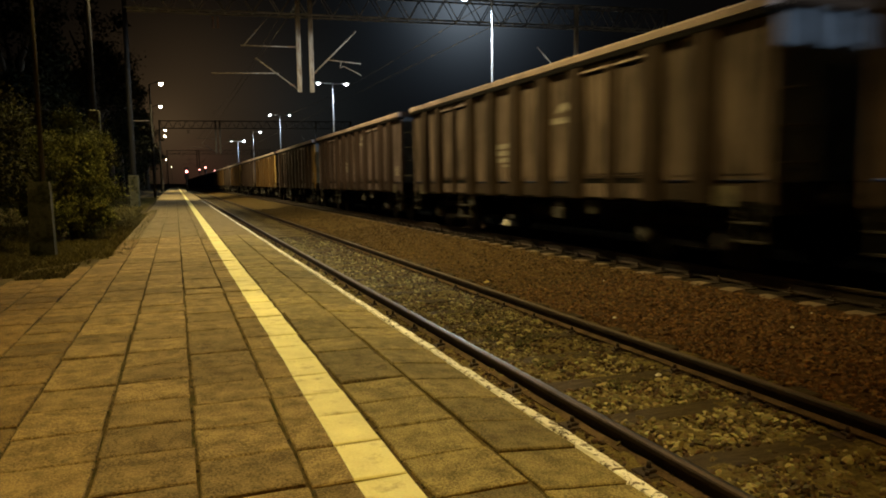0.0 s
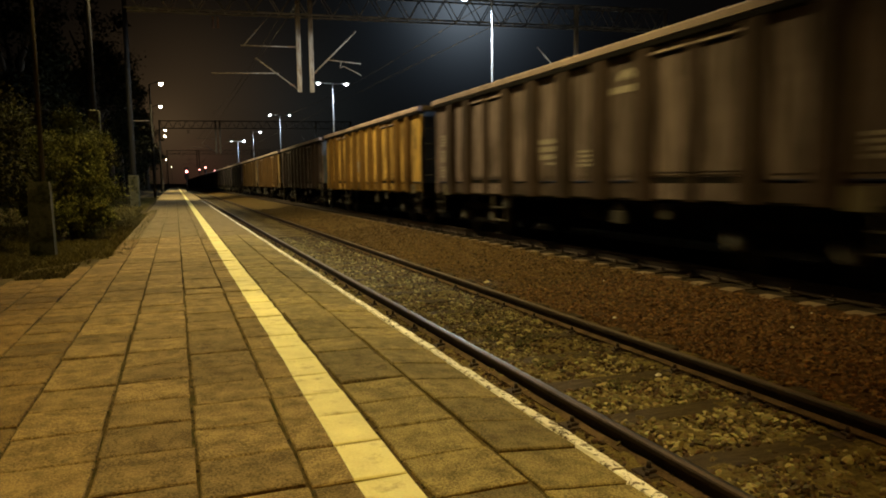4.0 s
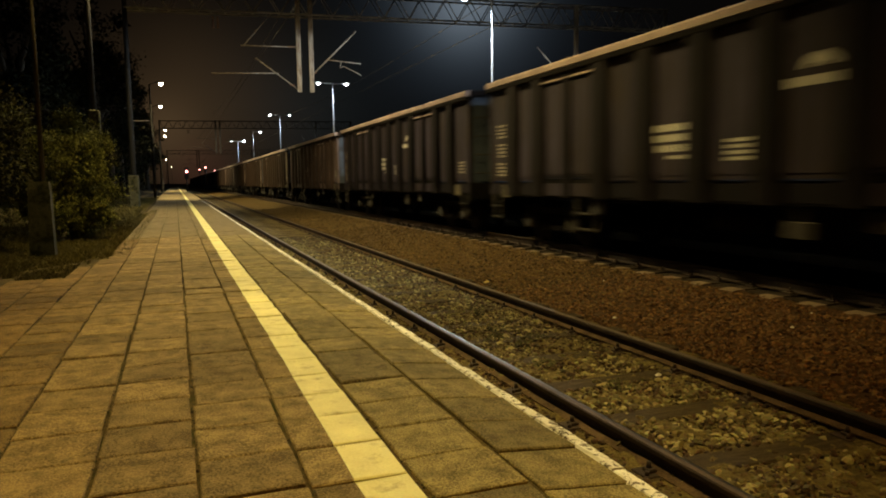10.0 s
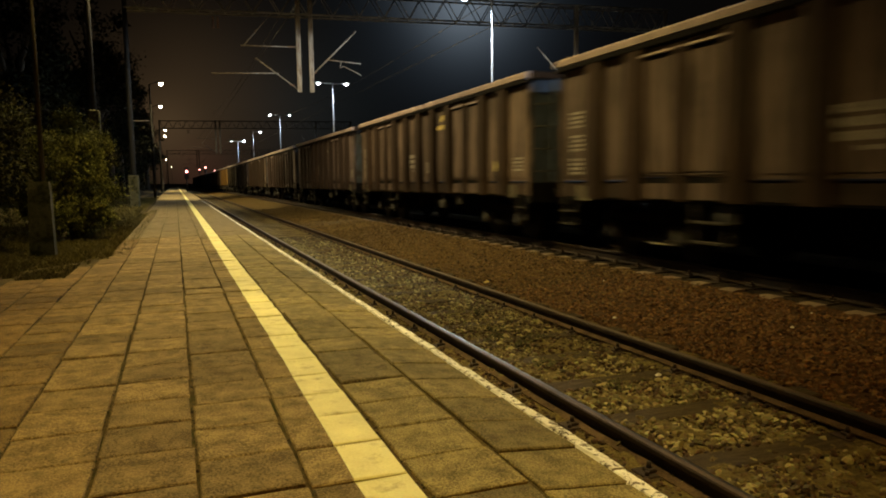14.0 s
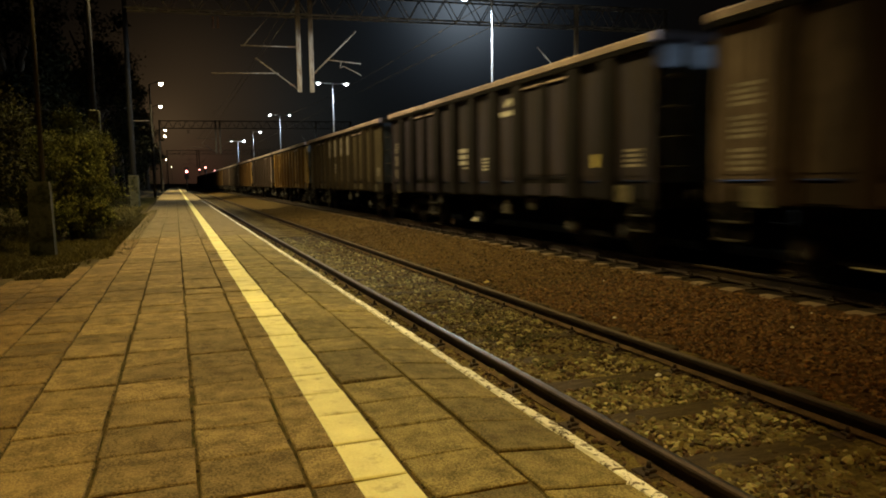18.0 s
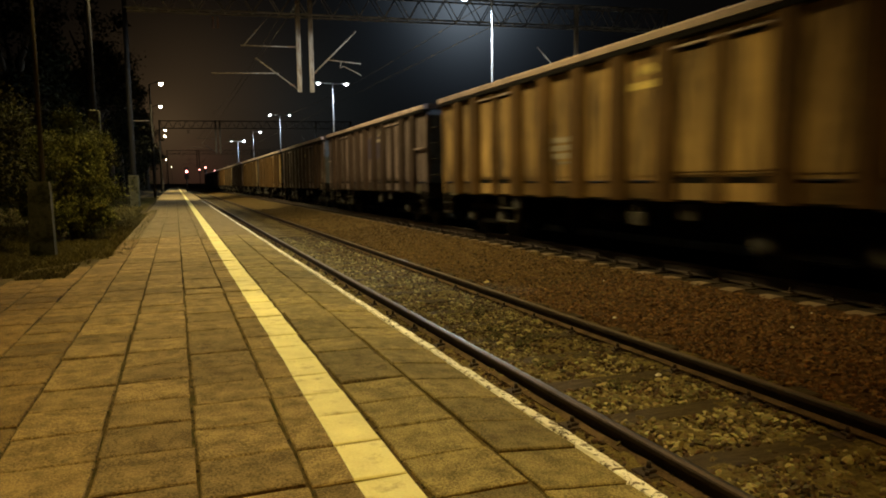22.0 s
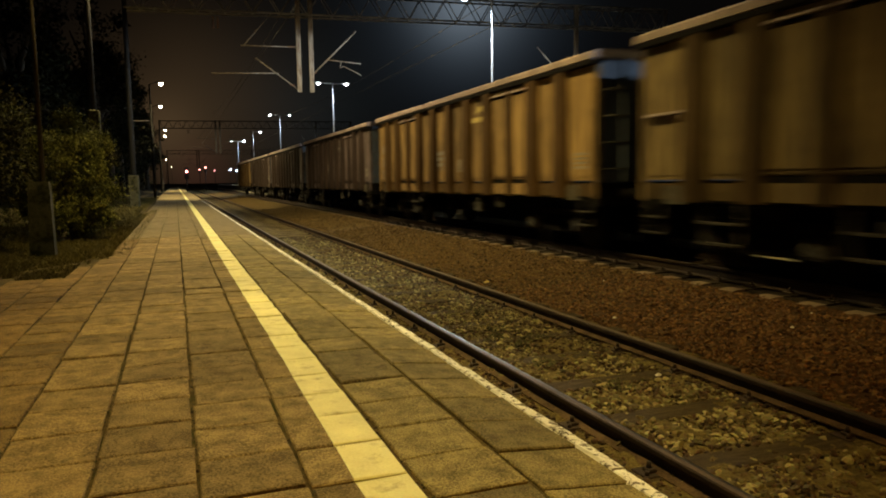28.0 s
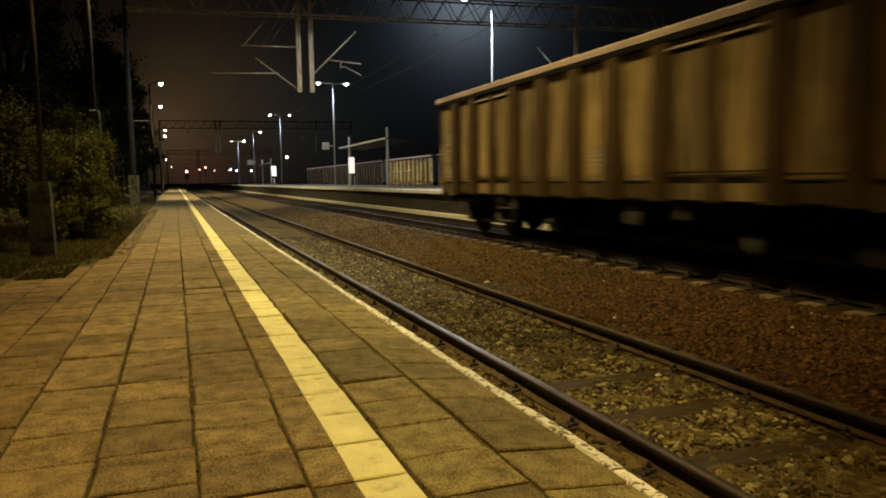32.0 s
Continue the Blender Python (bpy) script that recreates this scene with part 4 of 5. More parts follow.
def sign_board(x, y, z, w, h):
    t = thing("sign_board", (x, y, PLAT_2), "platform sign on a bracket", "sign")
    part("bracket", Geo().tube((w / 2, 0.1, z + h / 2), (w / 2 + 0.4, 0.1, z + h / 2), 0.03), [GALV], t)
    part("panel", Geo().box(-w / 2, w / 2, 0.06, 0.14, z, z + h, 0, 0.01), [GALV], t, "pale panel")


sign_board(12.3, 62.352, 3.15, 0.6, 0.6)
sign_board(11.85, 124.47, 3.3, 1.0, 0.8)

# canopy on the far platform
canopy = thing("platform_shelter", (14.0, 49.149, PLAT_2), "platform canopy on steel posts", "shelter")
part("roof", Geo().prism([(-0.2, 3.29), (1.9, 3.14), (1.9, 3.21), (-0.2, 3.39)], -0.3, 14.8), [POST_PAINT], canopy, "shallow sheet-metal roof")
part("fascia", Geo().box(-0.26, -0.2, -0.3, 14.8, 3.27, 3.40), [GALV], canopy, "pale metal edge")
for y in (0.0, 11.8):
    part("post", Geo().box(-0.07, 0.07, y - 0.07, y + 0.07, 0, 4.1, 0, 0.01), [GALV], canopy)
copy_thing(canopy, pose(14.0, 115.027, PLAT_2))
case = thing("notice_case", (14.1, 60.648, PLAT_2), "tall lit notice case", "notice case")
part("frame", Geo().box(-0.28, 0.28, 0.0, 0.12, 1.05, 2.45, 0, 0.02).tube((-0.25, 0.06, 0), (-0.25, 0.06, 0.9), 0.03).tube((0.25, 0.06, 0), (0.25, 0.06, 0.9), 0.03), [GALV], case)
part("lit_panel", Geo().box(-0.24, 0.24, -0.012, 0.0, 1.1, 2.4), [WINDOW_GLOW], case, "glowing white panel")
case = thing("notice_case", (12.5, 99.576, PLAT_2), "tall lit notice case", "notice case")
part("frame", Geo().box(-0.32, 0.32, 0.0, 0.12, 1.2, 2.6, 0, 0.02).tube((0, 0.06, 0), (0, 0.06, 0.9), 0.05), [GALV], case)
part("lit_panel", Geo().box(-0.28, 0.28, -0.012, 0.0, 1.25, 2.55), [WINDOW_GLOW], case, "glowing white panel")
fence = thing("railing", (15.3, 47.292, PLAT_2), "thin steel railing on the far platform", "railing")
for i in range(5):
    part("post", Geo().tube((0, i * 1.4, 0), (0, i * 1.4, 1.1), 0.025), [GALV], fence)
part("hand_rail", Geo().tube((0, 0, 1.1), (0, 5.6, 1.1), 0.025), [GALV], fence)


def far_lamp(x, y, z, white=True):
    t = thing("street_lamp", (x, y, -0.12), "distant lit street lamp", "street lamp", "distant lamps")
    part("pole", Geo().tube((0, 0, 0), (0, 0, z), 0.07, 0.05), [DARK_STEEL], t)
    part("lantern", Geo().box(-0.13, 0.13, -0.12, 0.12, z - 0.06, z + 0.08, 0, 0.03), [LED_GLOW if white else SODIUM_GLOW], t, "glowing lantern")


def along(x_by_y, z_by_y, y):
    return x_by_y * y, y, z_by_y * y + EYE.z + 0.12


for a, b, y in ((0.0690, 0.0174, 187), (0.0763, 0.0157, 198), (0.0961, 0.0152, 166), (0.1435, 0.0329, 122)):
    far_lamp(*along(a, b, y))

# ---- overhead-line gantry ----
GANTRY = 33.62
gantry = thing("catenary_gantry", (0, GANTRY, 0, 0, 0, -5.4), "lattice steel overhead-line gantry across the tracks", "gantry")


def lattice(x0, x1, z0, z1, y0, y1, bays):
    g = Geo()
    for z in (z0, z1):
        for y in (y0, y1):
            g.box(x0, x1, y - 0.035, y + 0.035, z - 0.035, z + 0.035)
    step = (x1 - x0) / bays
    for y in (y0, y1):
        for i in range(bays):
            a, b = x0 + i * step, x0 + (i + 1) * step
            lo, hi = (z0, z1) if i % 2 else (z1, z0)
            g.tube((a, y, lo), (b, y, hi), 0.022, 0.022, 6)
    for i in range(bays + 1):
        a = x0 + i * step
        g.tube((a, y0, z0), (a, y1, z0), 0.02, 0.02, 6)
        g.tube((a, y0, z1), (a, y1, z1), 0.02, 0.02, 6)
    return g


part("beam", lattice(-1.68, 23.8, 8.87, 9.85, -0.3, 0.3, 44), [PAINTED_STEEL], gantry, "lattice beam")
part("mast", Geo().tube((-1.68, 0, 0.4), (-1.68, 0, 9.95), 0.13, 0.09, 12), [DARK_STEEL], gantry, "slim tapered steel mast")
part("mast", Geo().tube((23.8, 0, -0.1), (23.8, 0, 9.95), 0.16, 0.11, 12), [PAINTED_STEEL], gantry, "slim tapered steel mast")
part("footing", Geo().box(-1.88, -1.48, -0.22, 0.22, 0.3, 1.92, 0, 0.04), [MOSSY], gantry, "pale concrete footing")
for x in (5.45, 6.0, 18.9):
    part("drop_post", Geo().box(x - 0.1, x + 0.1, -0.09, 0.09, 5.54, 9.95, 0, 0.015), [RUSTY_GALV], gantry, "pale hanging post")


def arms(pts, r=0.025):
    return Geo().path([(x, 0, z) for x, z in pts], r, 8)


for pts, r in (([(5.35, 7.51), (2.97, 7.51)], 0.028), ([(4.36, 8.97), (3.07, 7.49)], 0.02), ([(5.37, 5.66), (3.57, 6.99)], 0.025),
               ([(4.56, 6.35), (1.68, 6.29)], 0.025), ([(5.93, 6.21), (8.03, 8.28)], 0.03), ([(6.74, 6.99), (8.23, 6.85)], 0.022),
               ([(7.33, 6.90), (7.28, 6.65), (7.43, 6.72), (8.23, 6.35)], 0.018), ([(18.83, 5.81), (16.85, 7.88)], 0.03), ([(-1.68, 4.22), (-0.94, 4.23)], 0.02)):
    part("cantilever_arm", arms(pts, r), [RUSTY_GALV], gantry, "thin galvanised arm")
for x, z in ((5.15, 7.51), (5.15, 5.83), (6.14, 6.42), (18.63, 6.01)):
    g = Geo()
    for i in range(4):
        g.tube((x - 0.12 + i * 0.06, 0, z), (x - 0.10 + i * 0.06, 0, z), 0.06, 0.03, 10)
    part("insulator", g, [INSULATOR], gantry, "brown ribbed insulator")
for x in (1.85, 2.05):
    g = Geo()
    for i in range(5):
        g.tube((x, 0, 8.67 - i * 0.1), (x, 0, 8.61 - i * 0.1), 0.06, 0.03, 10)
    part("insulator", g, [INSULATOR], gantry, "pale hanging insulator")


def wire(name, pts, label):
    g = Geo()
    for k, (x, y, z) in enumerate(pts):
        g.v += [(x - 0.009, y, z - 0.007), (x + 0.009, y, z - 0.007), (x, y, z + 0.009)]
        for a in range(3 if k else 0):
            b = (a + 1) % 3
            g.face([3 * k - 3 + a, 3 * k - 3 + b, 3 * k + b, 3 * k + a])
    g.face([2, 1, 0])
    g.face([len(g.v) - 3, len(g.v) - 2, len(g.v) - 1])
    tagged(part(name, g, [DARK_STEEL], None), label, "wire")


for axis, top, low in ((TRACK_1, 7.49, 6.3), (TRACK_2, 7.09, 5.66)):
    wire("messenger_wire", [(axis, y, top - 0.9 + 0.9 * ((y - 33) / 33) ** 2) for y in range(0, 67, 6)], "sagging messenger wire over the track")
    wire("contact_wire", [(axis, -30, low), (axis, 90, low)], "contact wire over the track")


# the next two gantries down the line, coloured darker to paint their dimness
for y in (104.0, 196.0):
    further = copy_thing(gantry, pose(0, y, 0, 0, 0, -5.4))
    tagged(further, "overhead-line gantry far along the line, dimness painted in", "gantry")
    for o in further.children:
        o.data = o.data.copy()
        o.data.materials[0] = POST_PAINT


# ---- signals ----
def signal(x, y, z):
    t = thing("railway_signal", (x, y, -0.1), "railway signal showing red", "signal", "red signals")
    h = z + 0.1
    part("post", Geo().tube((0, 0, 0), (0, 0, h + 0.5), 0.07), [DARK_STEEL], t)
    part("backboard", Geo().box(-0.25, 0.25, -0.12, -0.07, h - 0.9, h + 0.5, 0, 0.02), [DARK_STEEL], t)
    part("lens", Geo().tube((0, -0.12, h), (0, -0.2, h), 0.125, 0.12, 16), [RED_GLOW], t, "glowing red lens")


for a, b, x in ((0.0141, 0.0150, 1.30), (0.0303, 0.0178, 5.75), (0.0374, 0.0199, 5.75), (0.0493, 0.0162, 11.4)):
    y = x / a
    signal(x, y, EYE.z + b * y)


# ---- soil and moss in the joints of the paving ----
def h_joint(x):
    return np.full_like(x, PLAT - 0.010)


stones("joint_soil", [(SIDE + c * COLUMN - 0.011, SIDE + c * COLUMN + 0.011, 1.2, 11, 450, 0.003, 0.008, h_joint) for c in range(-4, 2)],
       JOINT_SOIL, "crumbs of dark soil and moss in the paving joints", 31, None, "soil")


WEEDS = [(3.21, 7.08, 16), (3.16, 6.30, 18), (3.4, 6.56, 14), (2.97, 5.58, 18), (3.18, 4.75, 14), (3.42, 8.13, 14), (3.0, 6.7, 16)]


# ---- verge beside the platform ----
def sodium_lamp(x, y, z):
    reach = 1.96 if 20 < y < 30 else 3.4 if y < 20 else 0.75
    t = thing("platform_lamp", (x - reach, y, 0.45), "dark lamp post with a glowing sodium lantern", "lamp post", "near platform lamps")
    h = z - 0.45
    part("pole", Geo().tube((0, 0, 0), (0, 0, h - 0.1), 0.09, 0.055, 12), [POST_PAINT if y < 30 else BLACK_PAINT], t)
    part("bracket", Geo().path([(0, 0, h - 0.12), (0.3, 0, h + 0.02), (reach - 0.13, 0, h + 0.06)], 0.028), [BLACK_PAINT], t)
    head = part("lantern", Geo().box(reach - 0.26, reach + 0.17, -0.13, 0.13, h + 0.0, h + 0.13, 0, 0.04), [GALV], t, "grey lantern housing")
    part("lantern_glass", dome(reach, h, 0.13, 0.17), [SODIUM_GLOW], head, "glowing amber glass")
    if 20 < y < 30:
        part("footing", Geo().box(-0.16, 0.16, -0.12, 0.12, -0.1, 3.28, 0, 0.03), [MOSSY], t, "tall mossy concrete footing post")


# the three added lamps get posts as well
for x, y, z, w, cone in SODIUM_LAMPS:
    sodium_lamp(x, y, z)
far_lamp(-2.4, 231.81, 8.6, False)
far_lamp(-1.3, 328.21, 8.7, False)


def utility_pole(x, y, lean_x, top, r, stub, label):
    t = thing("utility_pole", (x, y, 0.45), label, "utility pole", "poles beside the platform")
    part("pole", Geo().tube((0.0, 0, 0.25 if stub else 0), (lean_x, 0, top), r, r * 0.7, 12), [POLE_WOOD], t, "weathered timber pole")
    if stub:
        g = Geo()
        b = len(g.v)
        for z, k in ((0, 1.0), (stub * 0.9, 0.86), (stub, 0.78)):
            g.v += [(-0.17 * k - 0.04, -0.12 * k, z), (0.15 * k - 0.04, -0.12 * k, z), (0.15 * k - 0.04, 0.12 * k, z), (-0.17 * k - 0.04, 0.12 * k, z)]
        for q in (0, 4):
            for i in range(4):
                j = (i + 1) % 4
                g.face([b + q + i, b + q + j, b + q + 4 + j, b + q + 4 + i])
        g.face([b + 8, b + 9, b + 10, b + 11])
        part("footing", g, [MOSSY], t, "mossy concrete footing beam")


utility_pole(-1.74, 11.48, 0.0, 6.5, 0.034, 1.15, "thin timber pole on a concrete footing beside shrubs")


def leaf_cloud(name, mat, clumps, leaf, seed, parent, label):
    """Crown of many small leaves gathered in uneven clumps: (x, y, z, radius, count)."""
    r = np.random.default_rng(seed)
    vs, fs, off = [], [], 0
    for x, y, z, rad, count in clumps:
        d = r.normal(size=(count, 3))
        d /= np.linalg.norm(d, axis=1)[:, None]
        c = np.array([x, y, z]) + r.normal(size=(count, 3)) * rad * (0.55, 0.55, 0.5)
        u = r.normal(size=(count, 3))
        u /= np.linalg.norm(u, axis=1)[:, None]
        w = np.cross(u, r.normal(size=(count, 3)))
        w /= np.linalg.norm(w, axis=1)[:, None]
        n = np.cross(u, w)
        s = leaf * r.uniform(0.6, 1.3, (count, 1))
        pts = np.stack([c - u * s, c - w * s * 0.45 + n * s * 0.15, c + u * s, c + w * s * 0.45 + n * s * 0.15], 1)
        vs.append(pts.reshape(-1, 3))
        k = off + 4 * np.arange(count)[:, None]
        fs.append(np.concatenate([k + np.array([[0, 1, 2]]), k + np.array([[0, 2, 3]])], 0))
        off += 4 * count
    me = bpy.data.meshes.new(name)
    me.from_pydata(np.concatenate(vs).tolist(), [], np.concatenate(fs).tolist())
    me.materials.append(mat)
    me.update()
    ob = new(name, me)
    ob.parent = parent
    return tagged(ob, label)


def shrub(x, y, height, spread, leaf, count, seed, mat, label, category="shrub"):
    r = random.Random(seed)
    t = thing("shrub" if height < 5 else "tree", (x, y, 0.4), label, category)
    g = Geo()
    clumps = []
    n = 10 if height < 5 else 12
    if height >= 5:
        g.tube((0, 0, 0), (0.1, 0, height * 0.55), 0.035 * height, 0.018 * height, 10)
    for i in range(n):
        a = r.uniform(0, 6.28)
        q = r.uniform(0.25, 1.0) * spread
        h = r.uniform(0.3 if height >= 5 else 0.14, 0.95) * height
        tip = (math.cos(a) * q, math.sin(a) * q, h)
        root = (0, 0, 0) if height < 5 else (0.05, 0, height * r.uniform(0.2, 0.5))
        bend = (tip[0] * 0.45, tip[1] * 0.45, root[2] + (h - root[2]) * 0.65)
        g.tube(root, bend, 0.012 * height, 0.008 * height, 7)
        g.tube(bend, tip, 0.008 * height, 0.003 * height, 6)
        for j in range(3):
            clumps.append((tip[0] + r.uniform(-0.4, 0.4) * spread, tip[1] + r.uniform(-0.4, 0.4) * spread,
                           h + r.uniform(-0.22, 0.12) * height, r.uniform(0.18, 0.42) * spread, count // (3 * n)))
    part("trunk" if height >= 5 else "stem", g, [BARK], t)
    leaf_cloud("crown", mat, clumps, leaf, seed, t, "uneven leafy crown")


shrub(-2.35, 16.46, 2.6, 0.9, 0.034, 34000, 11, LEAVES, "dense dark green shrub behind a concrete footing")
shrub(-1.8, 14.75, 2.0, 0.6, 0.03, 30000, 15, LEAVES, "low bushy shrub beside the platform")
shrub(-2.6, 19.83, 2.2, 0.9, 0.036, 28000, 12, SHADED_LEAVES, "dense green shrub beside the platform, shade put into its leaves")
shrub(-3.4, 12.64, 2.5, 1.2, 0.036, 26000, 13, SHADED_LEAVES, "sprawling shrub on the verge, shade put into its leaves")
shrub(-4.6, 16.04, 3.2, 1.3, 0.04, 20000, 14, SHADED_LEAVES, "dense green shrub beside the platform, shade put into its leaves")
for i, (x, y, h) in enumerate([(-7.5, 19.0, 11), (-9, 27.7, 12), (-6.5, 36.6, 10), (-8, 47.5, 13), (-6, 58.6, 11), (-8, 71.5, 12), (-6.5, 87.0, 11), (-8, 104.4, 13),
                               (-7, 125.2, 12), (-9, 152.4, 13), (-11, 20.9, 12), (-12, 36.2, 13), (-4.6, 51.0, 13), (-4.9, 63.0, 14), (-5.0, 76.2, 14), (-5.2, 92.6, 14), (-5.4, 111.2, 15), (-5.6, 136.3, 15), (-5.5, 163.7, 15)]):
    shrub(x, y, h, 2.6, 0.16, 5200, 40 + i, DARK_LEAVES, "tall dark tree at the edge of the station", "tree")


for i, (x, y, count) in enumerate(WEEDS):
    weed = thing("weed_tuft", (x, y, float(h_near(x)) - 0.004), "low green weed growing between ballast stones", "weed", "weeds in the ballast")
    r = random.Random(300 + i)
    stems, clumps = Geo(), []
    for k in range(7):
        a, q = r.uniform(0, 6.28), r.uniform(0.02, 0.10)
        tip = (math.cos(a) * q, math.sin(a) * q, r.uniform(0.035, 0.085))
        stems.tube((0, 0, 0), tip, 0.0025, 0.0012, 5)
        clumps.append((*tip, 0.035, count))
    part("stem", stems, [BARK], weed)
    leaf_cloud("foliage", WEED_LEAVES, clumps, 0.013, 320 + i, weed, "small pale green leaves")


def grass(name, regions, seed):
    r = np.random.default_rng(seed)
    vs, fs, off = [], [], 0
    for x0, x1, y0, y1, count, hmin, hmax, z in regions:
        c = np.stack([r.uniform(x0, x1, count), r.uniform(y0, y1, count), np.full(count, z)], -1)
        t = r.uniform(0, 6.28, count)
        w = np.stack([np.cos(t), np.sin(t), np.zeros(count)], -1) * 0.006
        h = r.uniform(hmin, hmax, (count, 1))
        lean = np.concatenate([r.normal(0, 0.45, (count, 2)), np.ones((count, 1))], 1) * h
        pts = np.stack([c - w, c + w, c + lean * 0.55 + w * 0.7, c + lean * (1, 1, 0.85)], 1)
        vs.append(pts.reshape(-1, 3))
        k = off + 4 * np.arange(count)[:, None]
        fs.append(np.concatenate([k + np.array([[0, 1, 2]]), k + np.array([[0, 2, 3]])], 0))
        off += 4 * count
    me = bpy.data.meshes.new(name)
    me.from_pydata(np.concatenate(vs).tolist(), [], np.concatenate(fs).tolist())
    me.materials.append(GRASS)
    me.update()
    return tagged(new(name, me), "short unkempt verge grass beside the platform", "grass", kind="stuff")


grass("verge_grass", [(-1.9, -1.12, 10.4, 24, 40000, 0.03, 0.13, 0.49), (-2.9, -1.75, 9.2, 14, 26000, 0.03, 0.14, 0.48), (-4.8, -2.6, 4, 22, 40000, 0.05, 0.22, 0.45),
                      (-1.3, -0.92, 10.8, 26, 12000, 0.02, 0.07, 0.53), (-1.0, -0.7, 11.2, 30, 1500, 0.015, 0.045, 0.52), (-1.7, -1.2, 8.9, 10.6, 2500, 0.02, 0.06, 0.515), (-3.5, -1.2, 22, 54, 24000, 0.08, 0.25, 0.45), (-9.0, -4.2, 10, 34, 26000, 0.1, 0.35, 0.45)], 21)

# ---- slabs of the near platform ----
SLABS = [slab_mesh("plain", ROW, k) for k in range(8)]
STRIPED = [slab_mesh("striped", ROW, 20 + k) for k in range(3)]
far_plain, far_striped = Geo(), Geo()
# slab columns: joints along the platform, and a tone of dirt plus painted lamplight
JOINTS = {0: 0.006, -1: 0.022, -2: 0.196, -3: 0.19, -4: 0.02, 1: 0.126, 2: 0.05}
TINTS = {-7: (0.85, 0.67, 0.43), -6: (0.85, 0.67, 0.43), -5: (0.87, 0.70, 0.47), -4: (0.90, 0.77, 0.58), -3: (1.03, 0.93, 0.80), -2: (1.06, 0.98, 0.90), -1: (1.0, 0.95, 0.88), 1: (0.94, 0.98, 0.84), 2: (0.94, 0.98, 0.8)}
REACH = {-7: 8.6, -6: 9.0, -5: 10.1}      # beyond this soil covers the outer columns
for c in range(-7, 3):
    x = SIDE + (c + 0.5) * COLUMN
    off = JOINTS.get(c, 0.1)
    for i in range(-1, 130):
        y = 2.370 + off + (i + 0.5 - 2) * ROW
        if y > REACH.get(c, 999):
            continue
        z = PLAT + float(rng.normal(0, 0.002))
        if i < 36:
            turn = [float(rng.normal(0, s)) for s in (0.35, 0.35, 0.6)]
            slip = [float(rng.normal(0, 0.003)) for k in range(2)]
            tilt = pose(x + slip[0], y + slip[1], z - (0.5 * DROP if c == 2 else 0), turn[0], turn[1] + (5.4 if c == 2 else 0), turn[2])
            slab = part("slab", STRIPED[i % 3] if c == 0 else SLABS[int(rng.integers(8))], None, platform, "", tilt)
            slab.color = (*TINTS.get(c, (1.0, 0.96, 0.86)), 1)
        else:
            w, d = (COLUMN - 0.016) / 2, (ROW - 0.012) / 2
            z0 = z - (DROP if c == 2 else 0)
            if c == 0:
                far_plain.box(x - w, x - w + STRIPE, y - d, y + d, z - 0.05, z)
                far_striped.box(x - w + STRIPE, x + w, y - d, y + d, z - 0.05, z)
            else:
                far_plain.box(x - w, x + w, y - d, y + d, z0 - 0.05, z0)
for c in range(-7, 3):
    for i in range(-38, -1):
        x, y = SIDE + (c + 0.5) * COLUMN, 2.370 + JOINTS.get(c, 0.1) + (i + 0.5 - 2) * ROW
        w, d = (COLUMN - 0.016) / 2, (ROW - 0.012) / 2
        (far_striped if c == 0 else far_plain).box(x - w + (STRIPE if c == 0 else 0), x + w, y - d, y + d, PLAT - 0.05, PLAT)
        if c == 0:
            far_plain.box(x - w, x - w + STRIPE, y - d, y + d, PLAT - 0.05, PLAT)
tagged(part("slabs", far_plain, [SLAB], platform), kind="stuff")
tagged(part("yellow_line", far_striped, [YELLOW], platform, "worn yellow safety line"), kind="stuff")
g = Geo().box(-1.3, EDGE - 0.01, 46, 225, PLAT - 0.02, PLAT - 0.004)
part("far_paving", g, [SLAB], platform)
g = Geo().box(0.54, 0.72, 46, 225, PLAT - 0.004, PLAT)
part("yellow_line", g, [YELLOW], platform, "worn yellow safety line")
EDGE_STONES = []
for k in range(4):
    r = random.Random(60 + k)
    g = Geo()
    n = 9
    for j in range(n):      # a kerb with a chipped upper edge
        y = -0.25 + 0.5 * j / (n - 1)
        inner, outer = -0.034 + r.uniform(0, 0.012), 0.028 - r.uniform(0, 0.012)
        g.v += [(-0.034, y, -0.30), (-0.034, y, -0.012), (inner + 0.004, y, -r.uniform(0, 0.005)), (outer - 0.004, y, -r.uniform(0, 0.006)), (0.028, y, -0.014), (0.028, y, -0.30)]
    for j in range(n - 1):
        for a in range(5):
            g.face([6 * j + a, 6 * j + a + 1, 6 * j + 7 + a, 6 * j + 6 + a][::-1])
    g.face([5, 4, 3, 2, 1, 0][::-1])
    g.face([6 * n - 6 + a for a in range(6)][::-1])
    EDGE_STONES.append(g.mesh("edge_stone", [WHITE]))
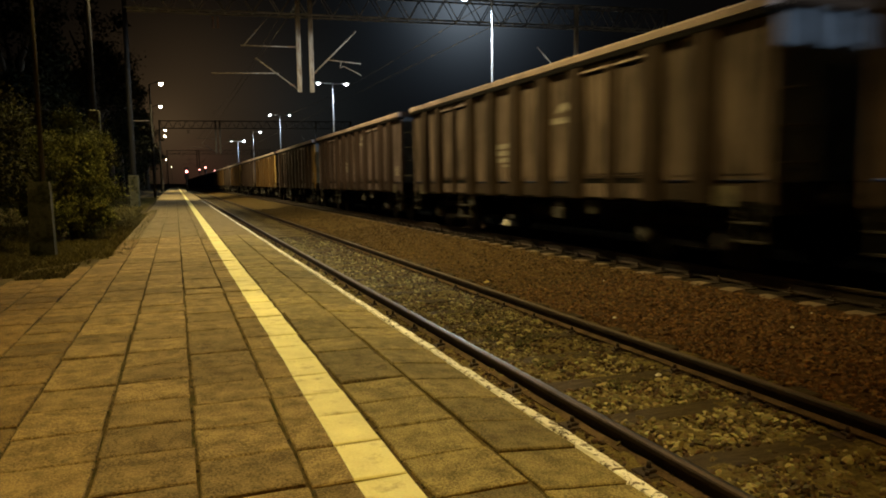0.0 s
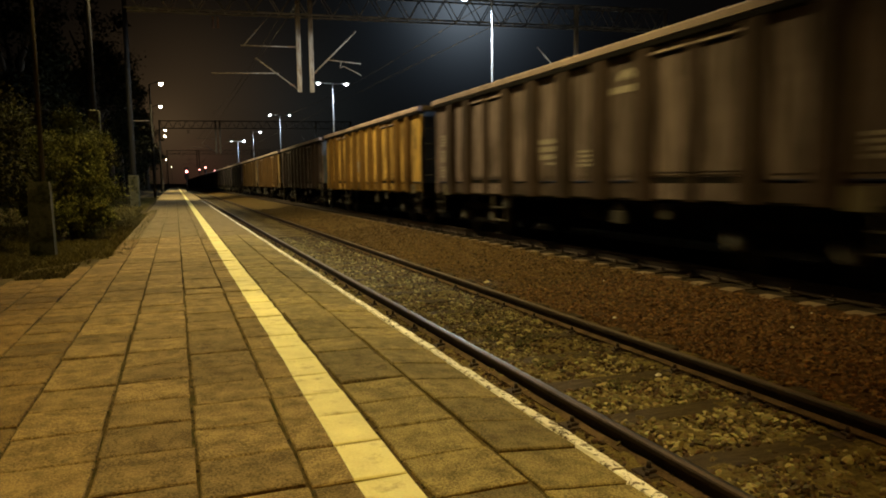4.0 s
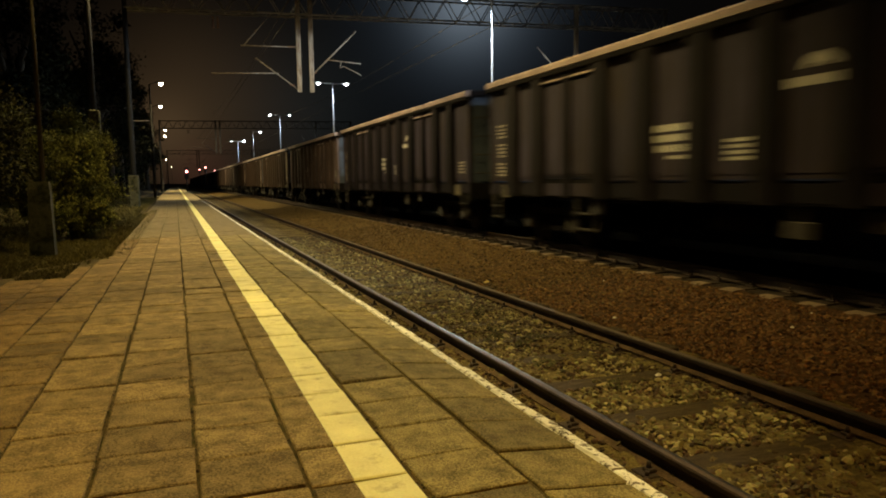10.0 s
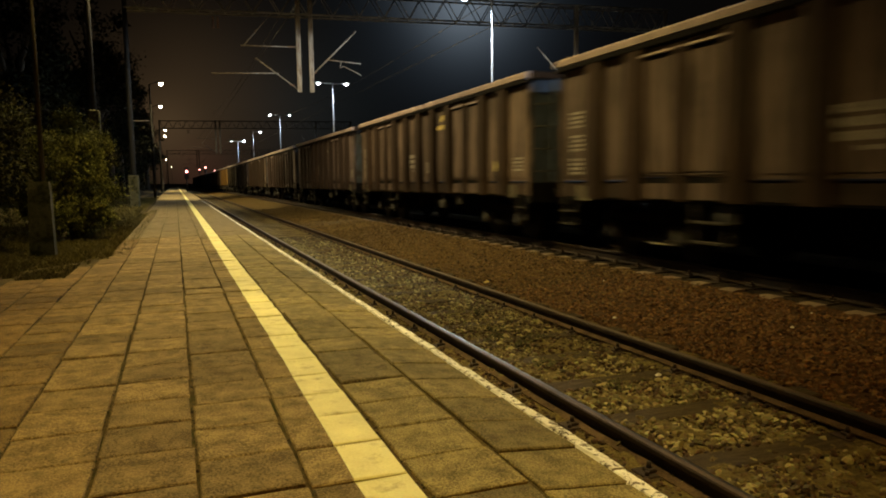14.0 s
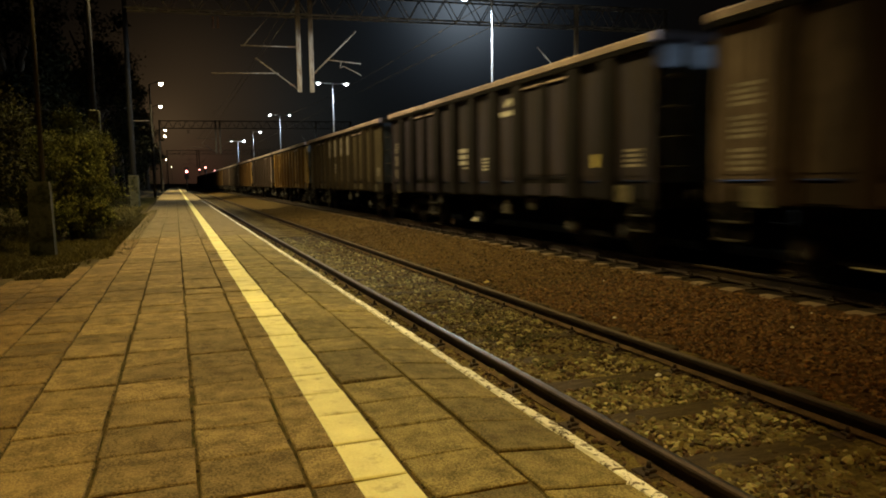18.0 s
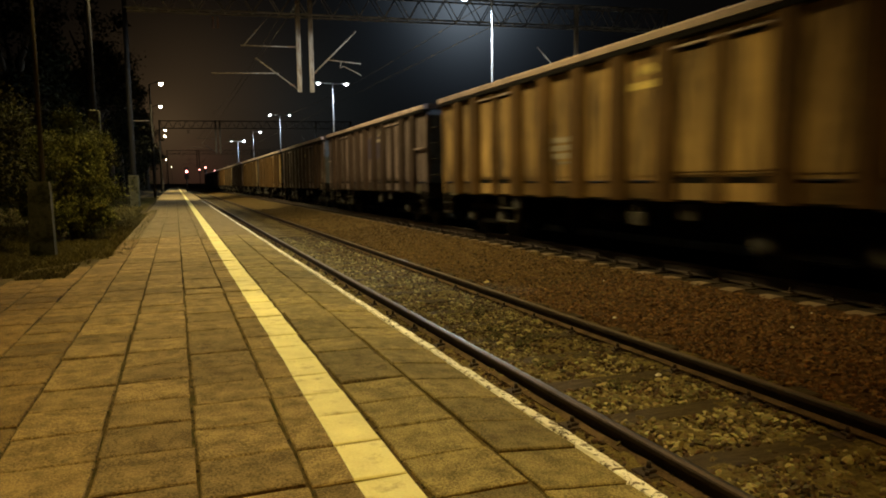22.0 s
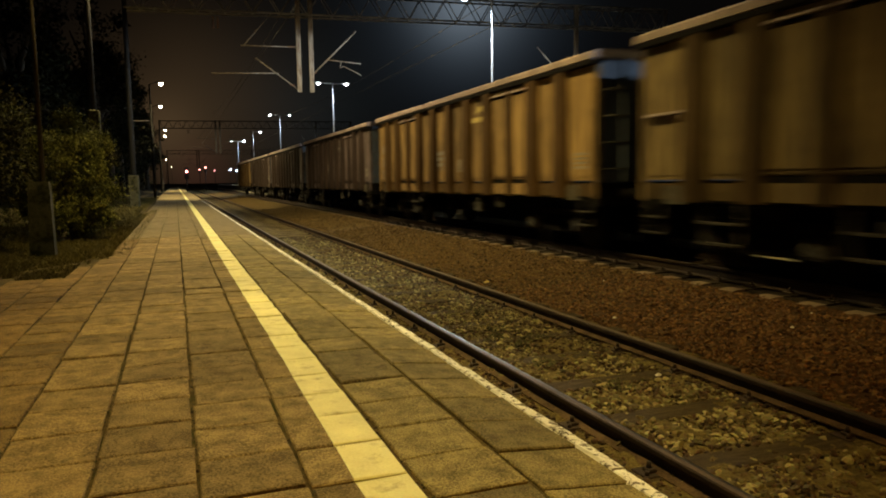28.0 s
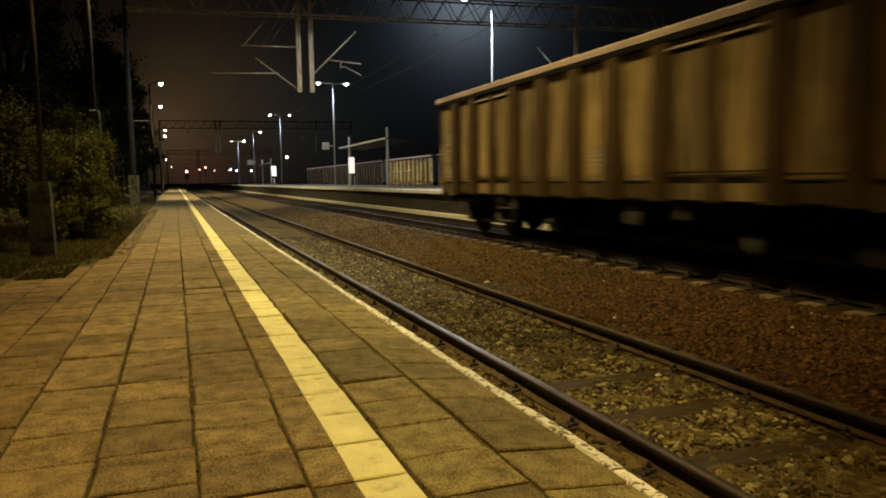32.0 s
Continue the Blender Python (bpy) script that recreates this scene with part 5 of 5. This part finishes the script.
for i in range(150):
    y = -12.6 + i * 0.51 + 2.27 % 0.51
    part("edge_stone", EDGE_STONES[int(rng.integers(4))], None, platform, "",
         pose(EDGE - 0.024 + float(rng.normal(0, 0.004)), y, PLAT - DROP + 0.006 + float(rng.normal(0, 0.003)), 0, 0, float(rng.normal(0, 0.4))))
g = Geo().box(EDGE - 0.055, EDGE, 64, 225, PLAT - 0.3, PLAT - DROP + 0.004)
part("edge_line", g, [WHITE], platform, "white platform edge")

soil = []
for i in range(141):
    y = 4.0 + i * 0.3
    x = float(np.interp(y, [4, 6.5, 8.8, 9.6, 10.3, 11, 12.7, 13.9, 20.8, 30, 46], [-2.5, -2.35, -1.95, -1.62, -1.2, -0.98, -0.93, -0.95, -1.02, -1.06, -1.05])) + float(rng.normal(0, 0.035)) + 0.07 * math.sin(1.9 * y) * math.sin(0.7 * y + 1)
    soil.append((x, y))
me = bpy.data.meshes.new("verge_soil")
me.from_pydata([(min(-1.9, x - 0.5), y, 0.47) for x, y in soil] + [(x - 0.1, y, PLAT + 0.022) for x, y in soil] + [(x, y, PLAT + 0.002) for x, y in soil],
               [], [(k * 141 + i, (k + 1) * 141 + i, (k + 1) * 141 + i + 1, k * 141 + i + 1) for k in (0, 1) for i in range(140)])
me.materials.append(VERGE)
me.update()
tagged(new("verge_soil", me), "soil and moss creeping over the platform slabs", "soil", kind="structure")

# ---- what moves: the train passes along its track towards the camera ----
SWAY = [-0.11, -0.2, -0.1, -0.1, 0.0, 0.1, 0.2, 0.15, 0.0, -0.15, -0.12, -0.2, -0.2, -0.2, -0.22, -0.22, -0.2, -0.18, -0.1, 0.02, 0.16, 0.1, 0.02,
        0.06, 0.08, 0.12, 0.16, 0.22, 0.28, 0.24, 0.12, -0.05, -0.2]
RUN = [(t, 1.0943 * (14.41832 * t + 0.01303 * t * t + 0.00015 * t ** 3 + SWAY[t])) for t in range(0, 33)]


def motions():
    for w, k in train:
        walk(w, [(float(t), pose(TRACK_2, 6.764 + WAGON * k - run, RAIL_2)) for t, run in RUN])


motions()
